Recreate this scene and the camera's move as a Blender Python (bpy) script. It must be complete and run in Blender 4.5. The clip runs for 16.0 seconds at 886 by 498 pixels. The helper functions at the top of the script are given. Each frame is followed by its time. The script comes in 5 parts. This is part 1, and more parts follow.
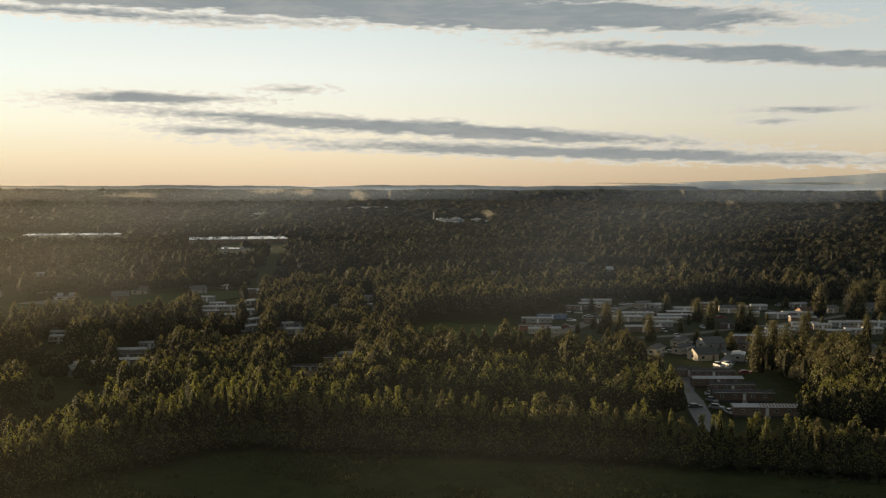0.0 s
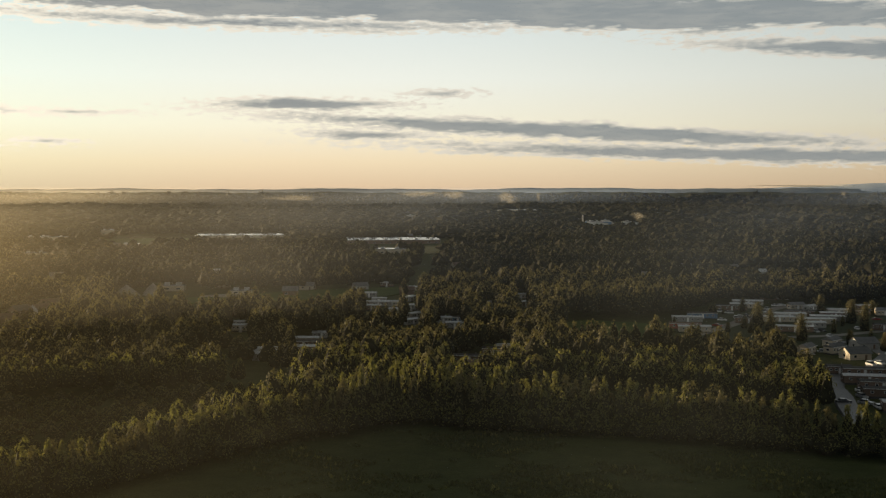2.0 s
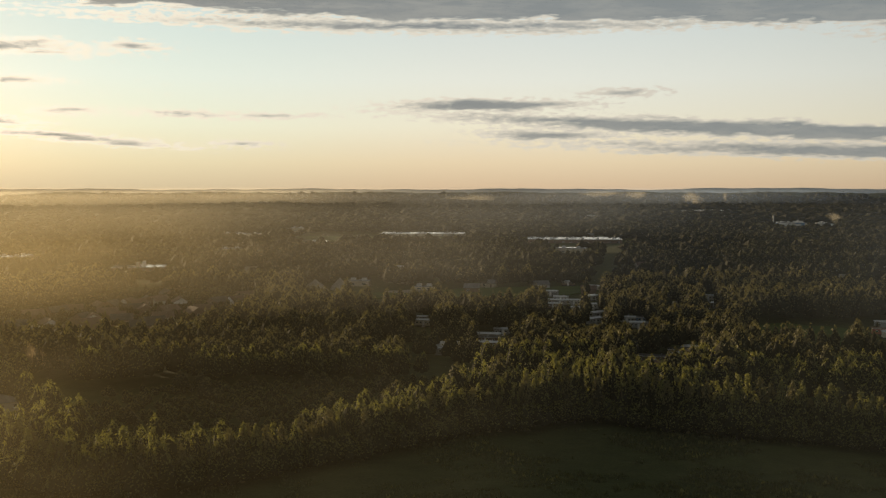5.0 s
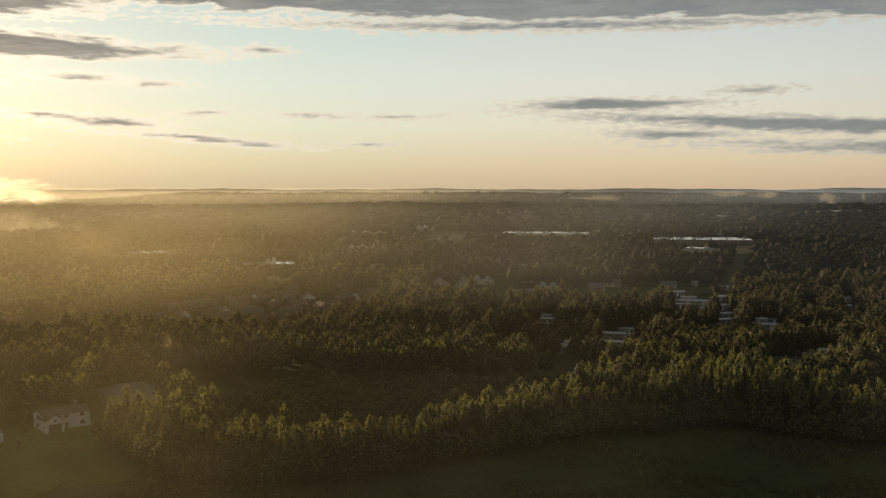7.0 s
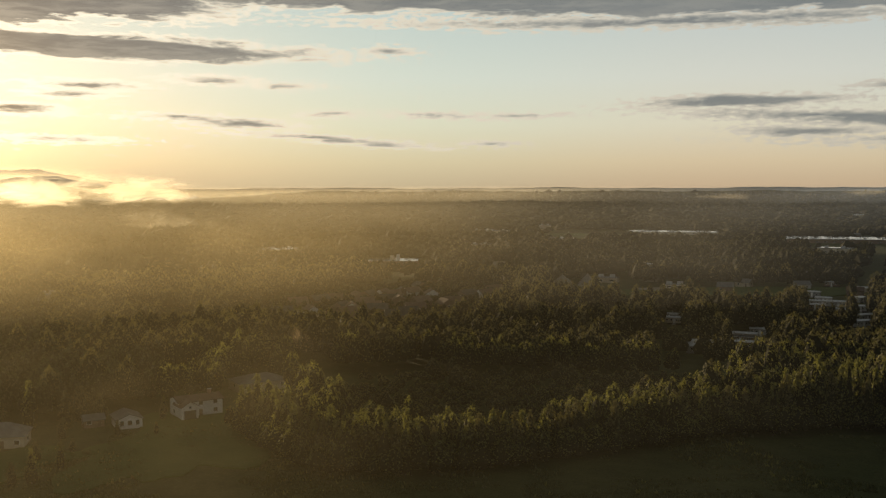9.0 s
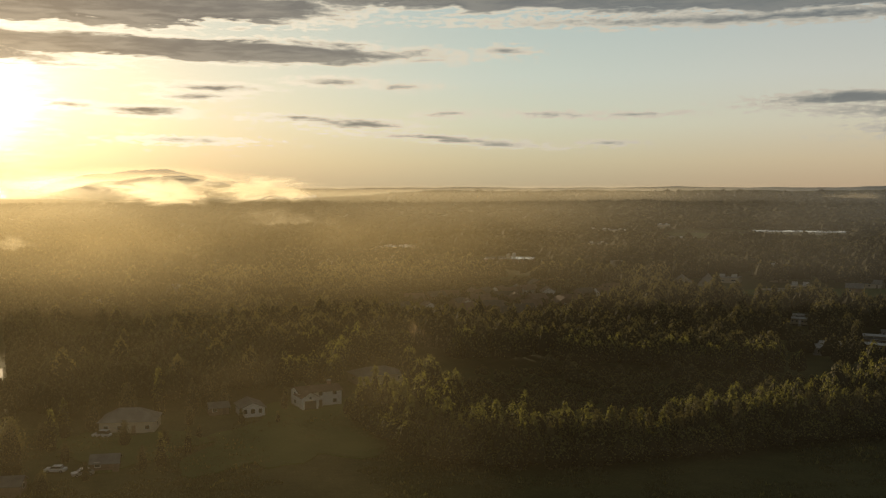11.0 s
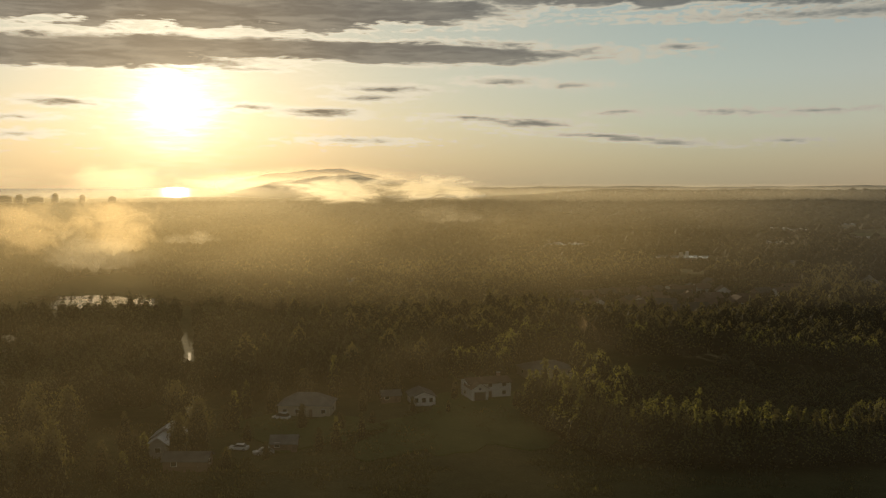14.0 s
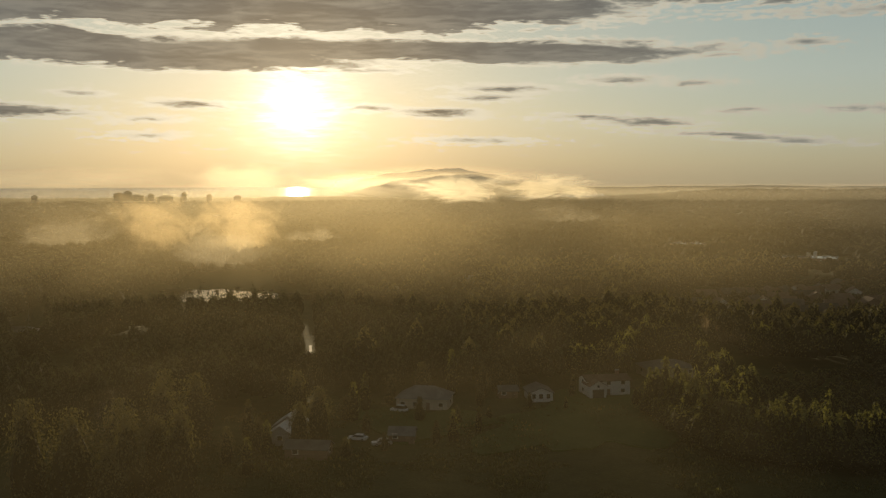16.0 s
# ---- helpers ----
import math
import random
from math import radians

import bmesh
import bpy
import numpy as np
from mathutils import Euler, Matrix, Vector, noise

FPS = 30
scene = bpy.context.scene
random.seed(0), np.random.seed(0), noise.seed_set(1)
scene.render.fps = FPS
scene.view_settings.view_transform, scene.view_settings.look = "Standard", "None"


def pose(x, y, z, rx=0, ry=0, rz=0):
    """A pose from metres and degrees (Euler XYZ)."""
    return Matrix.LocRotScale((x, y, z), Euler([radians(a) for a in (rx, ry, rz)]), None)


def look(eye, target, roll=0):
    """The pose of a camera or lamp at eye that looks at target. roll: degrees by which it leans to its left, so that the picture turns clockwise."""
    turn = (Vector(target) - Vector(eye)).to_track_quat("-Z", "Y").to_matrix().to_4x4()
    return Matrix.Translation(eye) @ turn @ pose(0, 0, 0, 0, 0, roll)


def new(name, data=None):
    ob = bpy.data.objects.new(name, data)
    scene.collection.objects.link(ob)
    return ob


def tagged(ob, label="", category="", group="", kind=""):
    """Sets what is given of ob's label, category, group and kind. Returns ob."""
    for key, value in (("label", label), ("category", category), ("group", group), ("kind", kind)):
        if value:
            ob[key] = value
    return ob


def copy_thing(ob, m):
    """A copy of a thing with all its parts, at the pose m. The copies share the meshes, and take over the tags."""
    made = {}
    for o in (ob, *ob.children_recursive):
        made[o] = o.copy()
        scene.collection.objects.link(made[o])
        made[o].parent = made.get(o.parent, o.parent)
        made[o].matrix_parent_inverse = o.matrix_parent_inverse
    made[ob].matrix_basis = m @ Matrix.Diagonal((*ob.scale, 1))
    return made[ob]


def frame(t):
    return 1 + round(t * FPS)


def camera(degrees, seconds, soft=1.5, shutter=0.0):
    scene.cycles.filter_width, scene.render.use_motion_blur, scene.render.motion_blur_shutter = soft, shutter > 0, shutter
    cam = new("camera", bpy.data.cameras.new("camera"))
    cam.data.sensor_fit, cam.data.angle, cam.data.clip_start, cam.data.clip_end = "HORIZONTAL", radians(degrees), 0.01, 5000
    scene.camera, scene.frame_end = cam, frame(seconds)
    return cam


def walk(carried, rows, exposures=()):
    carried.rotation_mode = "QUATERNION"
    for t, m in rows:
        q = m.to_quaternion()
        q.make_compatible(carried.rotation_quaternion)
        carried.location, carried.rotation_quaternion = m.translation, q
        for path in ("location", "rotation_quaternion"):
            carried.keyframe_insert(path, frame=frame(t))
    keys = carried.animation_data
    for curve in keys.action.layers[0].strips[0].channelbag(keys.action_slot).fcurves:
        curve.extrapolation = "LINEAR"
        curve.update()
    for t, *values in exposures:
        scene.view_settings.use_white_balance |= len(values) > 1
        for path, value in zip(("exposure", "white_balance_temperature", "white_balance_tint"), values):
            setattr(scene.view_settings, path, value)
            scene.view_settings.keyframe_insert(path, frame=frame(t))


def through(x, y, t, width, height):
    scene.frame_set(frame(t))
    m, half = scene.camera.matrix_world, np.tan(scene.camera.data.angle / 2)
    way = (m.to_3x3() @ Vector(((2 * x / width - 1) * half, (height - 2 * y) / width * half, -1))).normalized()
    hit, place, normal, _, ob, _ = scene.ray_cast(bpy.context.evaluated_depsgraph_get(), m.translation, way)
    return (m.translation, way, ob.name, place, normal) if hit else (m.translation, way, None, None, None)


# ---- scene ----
cam = camera(47.3, 16.0, soft=1.25)
# seconds, x, y, z, pitch, roll, yaw
PATH = [
    (0.0, 0.0, 0.0, 65.0, -3.66, -0.12, 0.00), (0.5, -0.7, -7.7, 65.0, -3.60, -0.06, 1.67),
    (1.0, -1.4, -15.3, 65.0, -3.56, -0.03, 3.30), (1.5, -2.0, -23.0, 65.0, -3.52, 0.0, 4.87),
    (1.6, -1.7, -22.8, 64.7, -3.50, 0.0, 7.05), (2.0, -1.8, -22.3, 64.5, -3.50, 0.0, 8.33),
    (2.5, -2.2, -21.7, 64.2, -3.50, 0.0, 9.95), (3.0, -2.5, -21.3, 63.9, -3.50, -0.02, 11.64),
    (3.5, -2.9, -20.9, 63.7, -3.50, -0.02, 13.35), (4.0, -3.2, -20.5, 63.4, -3.49, 0.0, 15.05),
    (6.5, -4.4, -19.5, 62.0, -3.46, 0.02, 23.70), (7.0, -4.6, -19.4, 61.7, -3.46, 0.03, 25.44),
    (7.5, -4.8, -19.3, 61.4, -3.47, 0.05, 27.19), (8.0, -4.9, -19.3, 61.1, -3.49, 0.09, 28.92),
    (8.5, -5.1, -19.3, 60.8, -3.50, 0.12, 30.64), (9.0, -5.2, -19.3, 60.5, -3.50, 0.13, 32.37),
    (11.5, -5.8, -19.6, 59.0, -3.51, 0.13, 40.45), (12.0, -5.9, -19.6, 58.7, -3.51, 0.13, 41.98),
    (12.5, -6.0, -19.7, 58.4, -3.52, 0.12, 43.51), (13.0, -6.1, -19.8, 58.1, -3.52, 0.12, 45.12),
    (13.5, -6.3, -19.8, 57.8, -3.52, 0.12, 46.75), (14.0, -6.4, -19.9, 57.5, -3.53, 0.13, 48.41),
    (14.5, -6.5, -19.9, 57.1, -3.54, 0.13, 50.07), (15.0, -6.6, -19.9, 56.8, -3.54, 0.14, 51.74),
    (15.5, -6.8, -19.9, 56.5, -3.53, 0.14, 53.38), (16.0, -7.0, -19.9, 56.2, -3.53, 0.14, 55.02),
]
walk(cam, [(t, pose(x, y, z, 90 + p, r, w)) for t, x, y, z, p, r, w in PATH],
     exposures=((0.0, 0.03, 6520, 10), (3.5, -0.13, 6680, 10), (8.0, -0.42, 6700, 9.5), (12.5, -0.90, 6600, 8), (16.0, -1.16, 6500, 6)))

# ---------------------------------------------------------------- sky and sun
SUN_AZ, SUN_EL = 63.2, 4.5          # degrees to the left of +y, degrees above the horizon
sun_way = Vector((-math.sin(radians(SUN_AZ)) * math.cos(radians(SUN_EL)), math.cos(radians(SUN_AZ)) * math.cos(radians(SUN_EL)), math.sin(radians(SUN_EL))))
sun = new("sun", bpy.data.lights.new("sun", "SUN"))
sun.data.energy, sun.data.angle, sun.data.color = 8.2, radians(0.6), (1.0, 0.77, 0.46)
sun.matrix_world = look((0, 0, 0), -sun_way)

world = bpy.data.worlds.new("evening_sky")
scene.world = world
world.use_nodes = True
wt = world.node_tree
wt.nodes.clear()


def feed(sock, v):
    if isinstance(v, bpy.types.NodeSocket):
        wt.links.new(v, sock)
    else:
        sock.default_value = v


def wm(op, a, b=0.0, c=0.0, clamp=False):
    n = wt.nodes.new("ShaderNodeMath")
    n.operation, n.use_clamp = op, clamp
    feed(n.inputs[0], a)
    feed(n.inputs[1], b)
    if len(n.inputs) > 2:
        feed(n.inputs[2], c)
    return n.outputs[0]


def wstep(v, lo, hi, a=0.0, b=1.0):
    n = wt.nodes.new("ShaderNodeMapRange")
    n.interpolation_type = "SMOOTHSTEP"
    for i, q in enumerate((v, lo, hi, a, b)):
        feed(n.inputs[i], q)
    return n.outputs[0]


def wmix(f, a, b):
    n = wt.nodes.new("ShaderNodeMix")
    n.data_type = "RGBA"
    feed(n.inputs[0], f)
    feed(n.inputs[6], a if isinstance(a, bpy.types.NodeSocket) else (*a, 1))
    feed(n.inputs[7], b if isinstance(b, bpy.types.NodeSocket) else (*b, 1))
    return n.outputs[2]


def wadd(a, b, k=1.0):
    n = wt.nodes.new("ShaderNodeMix")
    n.data_type, n.blend_type = "RGBA", "ADD"
    feed(n.inputs[0], k)
    feed(n.inputs[6], a if isinstance(a, bpy.types.NodeSocket) else (*a, 1))
    feed(n.inputs[7], b if isinstance(b, bpy.types.NodeSocket) else (*b, 1))
    return n.outputs[2]


tc = wt.nodes.new("ShaderNodeTexCoord")
sep = wt.nodes.new("ShaderNodeSeparateXYZ")
wt.links.new(tc.outputs["Generated"], sep.inputs[0])
DEG = 57.29578
AZ = wm("MULTIPLY", wm("ARCTAN2", wm("MULTIPLY", sep.outputs[0], -1.0), sep.outputs[1]), DEG)
EL = wm("MULTIPLY", wm("ARCSINE", sep.outputs[2]), DEG)
dot = wt.nodes.new("ShaderNodeVectorMath")
dot.operation = "DOT_PRODUCT"
wt.links.new(tc.outputs["Generated"], dot.inputs[0])
dot.inputs[1].default_value = sun_way
OFF = wm("MULTIPLY", wm("ARCCOSINE", wm("MINIMUM", dot.outputs["Value"], 0.999999)), DEG)   # degrees from the sun

nishita = wt.nodes.new("ShaderNodeTexSky")
nishita.sky_type, nishita.sun_disc = "NISHITA", False
nishita.sun_elevation, nishita.sun_rotation = radians(SUN_EL), radians(-SUN_AZ)
nishita.dust_density, nishita.ozone_density = 2.5, 1.5
NISHITA = 0.025

# thin evening air: warm at the horizon, pale above it, blue-grey overhead
ramp = wt.nodes.new("ShaderNodeValToRGB")
feed(ramp.inputs[0], wm("DIVIDE", EL, 40.0, clamp=True))
stops = ((0.0, (0.66, 0.52, 0.35)), (0.035, (0.76, 0.66, 0.46)), (0.085, (0.79, 0.79, 0.65)), (0.15, (0.735, 0.795, 0.745)), (0.27, (0.55, 0.655, 0.68)), (0.6, (0.20, 0.26, 0.32)), (1.0, (0.13, 0.18, 0.25)))
while len(ramp.color_ramp.elements) < len(stops):
    ramp.color_ramp.elements.new(0.5)
for e, (q, col) in zip(ramp.color_ramp.elements, stops):
    e.position, e.color = q, (*col, 1)
air = ramp.outputs[0]
near_sun = wm("POWER", 2.718, wm("MULTIPLY", OFF, -0.075))
halo = wm("POWER", 2.718, wm("MULTIPLY", wm("DIVIDE", OFF, 5.0), -1.0))
away = wstep(OFF, 50.0, 86.0, 1.05, 0.77)        # the sky is duller and bluer far from the sun


def scaled(col, f):
    n = wt.nodes.new("ShaderNodeVectorMath")
    n.operation = "SCALE"
    n.inputs[0].default_value = col
    feed(n.inputs["Scale"], f)
    return n.outputs[0]


tuned = wt.nodes.new("ShaderNodeVectorMath")
tuned.operation = "SCALE"
wt.links.new(air, tuned.inputs[0])
feed(tuned.inputs["Scale"], away)
cast = wt.nodes.new("ShaderNodeMix")
cast.data_type, cast.blend_type = "RGBA", "MULTIPLY"
cast.inputs[0].default_value = 1.0
wt.links.new(tuned.outputs[0], cast.inputs[6])
wt.links.new(wmix(wstep(OFF, 26.0, 48.0), (0.985, 1.06, 1.05), (1.075, 1.03, 1.02)), cast.inputs[7])
air = wadd(cast.outputs[2], nishita.outputs[0], NISHITA)
air = wadd(air, scaled((0.17, 0.17, 0.13), near_sun))
air = wadd(air, scaled((0.42, 0.36, 0.28), halo))

# clouds: long streaks, degrees of azimuth and elevation: centre, half length, half height, slope, weight
noise_at = wt.nodes.new("ShaderNodeCombineXYZ")
feed(noise_at.inputs[0], wm("MULTIPLY", AZ, 0.26))
feed(noise_at.inputs[1], wm("MULTIPLY", EL, 1.5))
puff = wt.nodes.new("ShaderNodeTexNoise")
wt.links.new(noise_at.outputs[0], puff.inputs["Vector"])
puff.inputs["Scale"].default_value, puff.inputs["Detail"].default_value, puff.inputs["Roughness"].default_value = 1.0, 5.0, 0.52
puff.inputs["Distortion"].default_value = 0.5
PUFF = wm("SUBTRACT", puff.outputs[0], 0.5)
fine_at = wt.nodes.new("ShaderNodeCombineXYZ")
feed(fine_at.inputs[0], wm("MULTIPLY", AZ, 0.75))
feed(fine_at.inputs[1], wm("MULTIPLY", EL, 4.6))
fine = wt.nodes.new("ShaderNodeTexNoise")
wt.links.new(fine_at.outputs[0], fine.inputs["Vector"])
fine.inputs["Scale"].default_value, fine.inputs["Detail"].default_value, fine.inputs["Roughness"].default_value = 1.1, 4.0, 0.5
fine.inputs["Distortion"].default_value = 0.4
FINE = wm("SUBTRACT", fine.outputs[0], 0.5)
crisp_at = wt.nodes.new("ShaderNodeCombineXYZ")
feed(crisp_at.inputs[0], wm("MULTIPLY", AZ, 1.25))
feed(crisp_at.inputs[1], wm("MULTIPLY", EL, 4.2))
crisp = wt.nodes.new("ShaderNodeTexNoise")
wt.links.new(crisp_at.outputs[0], crisp.inputs["Vector"])
crisp.inputs["Scale"].default_value, crisp.inputs["Detail"].default_value, crisp.inputs["Roughness"].default_value = 1.3, 7.0, 0.58
CRISP = wm("SUBTRACT", crisp.outputs[0], 0.5)
# the sun shines through the thin streaks in front of it, so its glare is uneven
core = wm("POWER", 2.718, wm("DIVIDE", wm("MAXIMUM", wm("ADD", OFF, wm("ADD", wm("MULTIPLY", FINE, 3.4), wm("MULTIPLY", PUFF, 2.2))), 0.0), -1.0))
UPPER_BAND = [
    (-1.3, 9.45, 19.7, 0.88, 0.0422, 1), (-0.4, 11.08, 15.4, 1.15, 0.0312, 1), (-17.1, 6.93, 12.2, 0.51, 0.0746, 1),
    (16.1, 4.61, 5.5, 0.38, -0.0058, 0.9), (1.3, 3.12, 17.8, 0.45, 0.0538, 1), (12.6, 2.95, 3.6, 0.29, 0.0176, 0.9),
    (-7.9, 1.77, 19.1, 0.42, 0.0319, 0.75), (-19.8, 4.03, 3.3, 0.22, 0.0, 0.8), (-18.0, 3.41, 1.5, 0.19, 0.0, 0.7),
    (8.3, 5.24, 1.6, 0.19, 0.0, 0.5),
]
WESTERN_WISPS = [
    (14.2, 9.93, 27.6, 0.77, 0.0098, 1), (21.4, 8.93, 14.8, 0.29, 0.0108, 0.5), (35.4, 7.54, 1.4, 0.16, 0.0, 0.8),
    (32.9, 3.99, 1.8, 0.13, 0.0262, 0.6), (28.2, 3.96, 1.9, 0.13, 0.0, 0.5), (35.8, 2.44, 1.9, 0.19, 0.0337, 0.8),
]
OVER_THE_HILLS = [
    (25.0, 10.32, 26.4, 0.77, 0.0024, 1), (18.2, 8.95, 16.2, 0.29, 0.0079, 0.4), (35.4, 7.6, 1.3, 0.19, 0.0123, 0.9),
    (41.2, 5.6, 1.5, 0.16, 0.0, 0.9), (43.6, 3.53, 2.8, 0.26, 0.0458, 0.9), (38.6, 2.68, 4.8, 0.19, 0.0698, 0.9),
    (32.9, 4.01, 2.0, 0.13, 0.0082, 0.8), (38.7, 4.07, 1.4, 0.16, 0.0, 0.8), (28.3, 3.97, 2.0, 0.13, 0.008, 0.7),
    (29.6, 2.41, 1.2, 0.13, 0.0269, 0.7), (45.1, 5.83, 1.9, 0.22, 0.0168, 0.4),
]
SUNSET_DECK = [
    (56.2, 7.56, 18.2, 0.67, 0.0158, 1), (60.2, 9.8, 16.5, 1.25, 0.0057, 1), (55.2, 4.13, 2.4, 0.26, 0.0197, 1),
    (52.4, 4.98, 1.9, 0.22, 0.0, 1), (59.0, 4.33, 1.4, 0.19, 0.0, 0.8), (51.5, 5.43, 2.5, 0.22, 0.0257, 0.7),
    (41.1, 5.61, 1.4, 0.16, 0.0, 0.9), (46.6, 3.8, 2.4, 0.19, 0.0135, 0.55), (53.1, 2.59, 2.5, 0.16, 0.0129, 0.55),
    (45.0, 5.85, 1.8, 0.22, 0.0088, 0.45),
]
SUN_VEIL = [
    (76.0, 7.40, 18.3, 0.95, 0.0349, 1), (72.8, 9.95, 24, 1.4, 0.0, 1), (79.5, 4.0, 5.4, 0.42, 0.0089, 1),
    (69.1, 4.52, 2.1, 0.22, 0.0077, 0.9), (74.6, 5.02, 1.1, 0.16, 0.0142, 0.9), (71.5, 2.8, 1.5, 0.16, 0.0, 0.55),
    (71.2, 3.68, 1.5, 0.13, -0.0218, 0.55),
]


def streak(ca, ce, length, thick, slope, weight):
    """How deep inside one cloud streak a direction lies, in degrees; below 0 is outside."""
    du = wm("SUBTRACT", AZ, ca)
    dv = wm("SUBTRACT", wm("SUBTRACT", EL, ce), wm("MULTIPLY", du, slope))
    dv = wm("ADD", dv, wm("ADD", wm("MULTIPLY", PUFF, thick * 1.5 + 0.12), wm("MULTIPLY", FINE, 0.10 + thick * 0.35)))
    a = wm("POWER", wm("ABSOLUTE", wm("DIVIDE", du, length)), 2.0)
    b = wm("POWER", wm("ABSOLUTE", wm("DIVIDE", dv, thick)), 2.0)
    return wm("MULTIPLY", wm("SUBTRACT", 1.0, wm("SQRT", wm("ADD", a, b))), thick * (0.55 + 0.45 * weight))


DEPTH = None
for row in UPPER_BAND + WESTERN_WISPS + OVER_THE_HILLS + SUNSET_DECK + SUN_VEIL:
    s = streak(*row)
    DEPTH = s if DEPTH is None else wm("MAXIMUM", DEPTH, s)
# the deck goes on overhead, broken, out of view
overhead = wm("SUBTRACT", wm("MULTIPLY", wstep(EL, 10.2, 14.0), wm("ADD", 1.0, wm("MULTIPLY", PUFF, 1.4))), 0.7)
DEPTH = wm("MAXIMUM", DEPTH, overhead)
warmth = wm("POWER", 2.718, wm("MULTIPLY", OFF, -0.05))
BODY = wm("ADD", DEPTH, wm("ADD", wm("MULTIPLY", CRISP, 0.25), wm("MULTIPLY", FINE, 0.22)))
veil = wm("MULTIPLY", wstep(wm("ADD", wm("ADD", BODY, wm("MULTIPLY", CRISP, 0.6)), wm("MULTIPLY", wm("POWER", warmth, 2.0), 0.05)), -0.13, 0.015), 0.92)
thickness = wstep(BODY, -0.02, 0.21)
grey = wmix(warmth, (0.25, 0.285, 0.30), (0.29, 0.205, 0.150))
edge = wmix(warmth, (0.64, 0.61, 0.54), (2.6, 2.25, 1.7))
grey = wmix(wstep(wm("ADD", PUFF, wm("MULTIPLY", FINE, 0.5)), -0.16, 0.20), grey, wmix(0.14, grey, edge))
cloud = wmix(thickness, edge, grey)
cloud = wadd(cloud, scaled((0.9, 0.66, 0.34), wm("MULTIPLY", halo, 0.40)))
thin_streaks = wm("MULTIPLY", wstep(wm("ADD", wm("MULTIPLY", CRISP, 0.8), wm("ADD", wm("MULTIPLY", FINE, 1.0), wm("MULTIPLY", PUFF, 0.5))), 0.10, 0.27), wm("MULTIPLY", wstep(EL, 1.2, 2.4), wstep(EL, 5.5, 7.0, 1.0, 0.0)))
thin_streaks = wm("MULTIPLY", thin_streaks, wm("MULTIPLY", warmth, 0.75))
cover = wm("MAXIMUM", wm("MAXIMUM", veil, thickness), thin_streaks)
sky = wmix(wm("MULTIPLY", cover, 0.93), air, cloud)
core = wm("MULTIPLY", core, wm("SUBTRACT", 1.0, wm("MULTIPLY", thickness, 0.8)))
# the deck overhead is thick and dull
dull = wt.nodes.new("ShaderNodeVectorMath")
dull.operation = "SCALE"
wt.links.new(sky, dull.inputs[0])
feed(dull.inputs["Scale"], wstep(EL, 12.0, 30.0, 1.0, 0.5))
sky = wadd(dull.outputs[0], scaled((6.6, 5.9, 4.6), core))
background = wt.nodes.new("ShaderNodeBackground")
wt.links.new(sky, background.inputs[0])
background.inputs[1].default_value = 1.0
wout = wt.nodes.new("ShaderNodeOutputWorld")
wt.links.new(background.outputs[0], wout.inputs[0])


# ---------------------------------------------------------------- materials
def material(name):
    m = bpy.data.materials.new(name)
    m.use_nodes = True
    nt = m.node_tree
    return m, nt, nt.nodes["Principled BSDF"]


def noise_node(nt, scale, detail=5.0, rough=0.55, coord="Object", stretch=None):
    co = nt.nodes.new("ShaderNodeTexCoord")
    src = co.outputs[coord]
    if stretch:
        mp = nt.nodes.new("ShaderNodeMapping")
        mp.inputs["Scale"].default_value = stretch
        nt.links.new(src, mp.inputs[0])
        src = mp.outputs[0]
    n = nt.nodes.new("ShaderNodeTexNoise")
    n.inputs["Scale"].default_value, n.inputs["Detail"].default_value, n.inputs["Roughness"].default_value = scale, detail, rough
    nt.links.new(src, n.inputs["Vector"])
    return n


def ramp_node(nt, src, stops):
    r = nt.nodes.new("ShaderNodeValToRGB")
    while len(r.color_ramp.elements) < len(stops):
        r.color_ramp.elements.new(0.5)
    for e, (q, col) in zip(r.color_ramp.elements, stops):
        e.position, e.color = q, (*col, 1)
    nt.links.new(src, r.inputs[0])
    return r.outputs[0]


def mix_node(nt, fac, a, b, blend="MIX"):
    n = nt.nodes.new("ShaderNodeMix")
    n.data_type, n.blend_type = "RGBA", blend
    for s, v in ((n.inputs[0], fac), (n.inputs[6], a), (n.inputs[7], b)):
        if isinstance(v, bpy.types.NodeSocket):
            nt.links.new(v, s)
        else:
            s.default_value = v if isinstance(v, (int, float)) else (*v, 1)
    return n.outputs[2]


def bump(nt, bsdf, src, strength=0.3, dist=0.05):
    b = nt.nodes.new("ShaderNodeBump")
    b.inputs["Strength"].default_value, b.inputs["Distance"].default_value = strength, dist
    nt.links.new(src, b.inputs["Height"])
    nt.links.new(b.outputs[0], bsdf.inputs["Normal"])


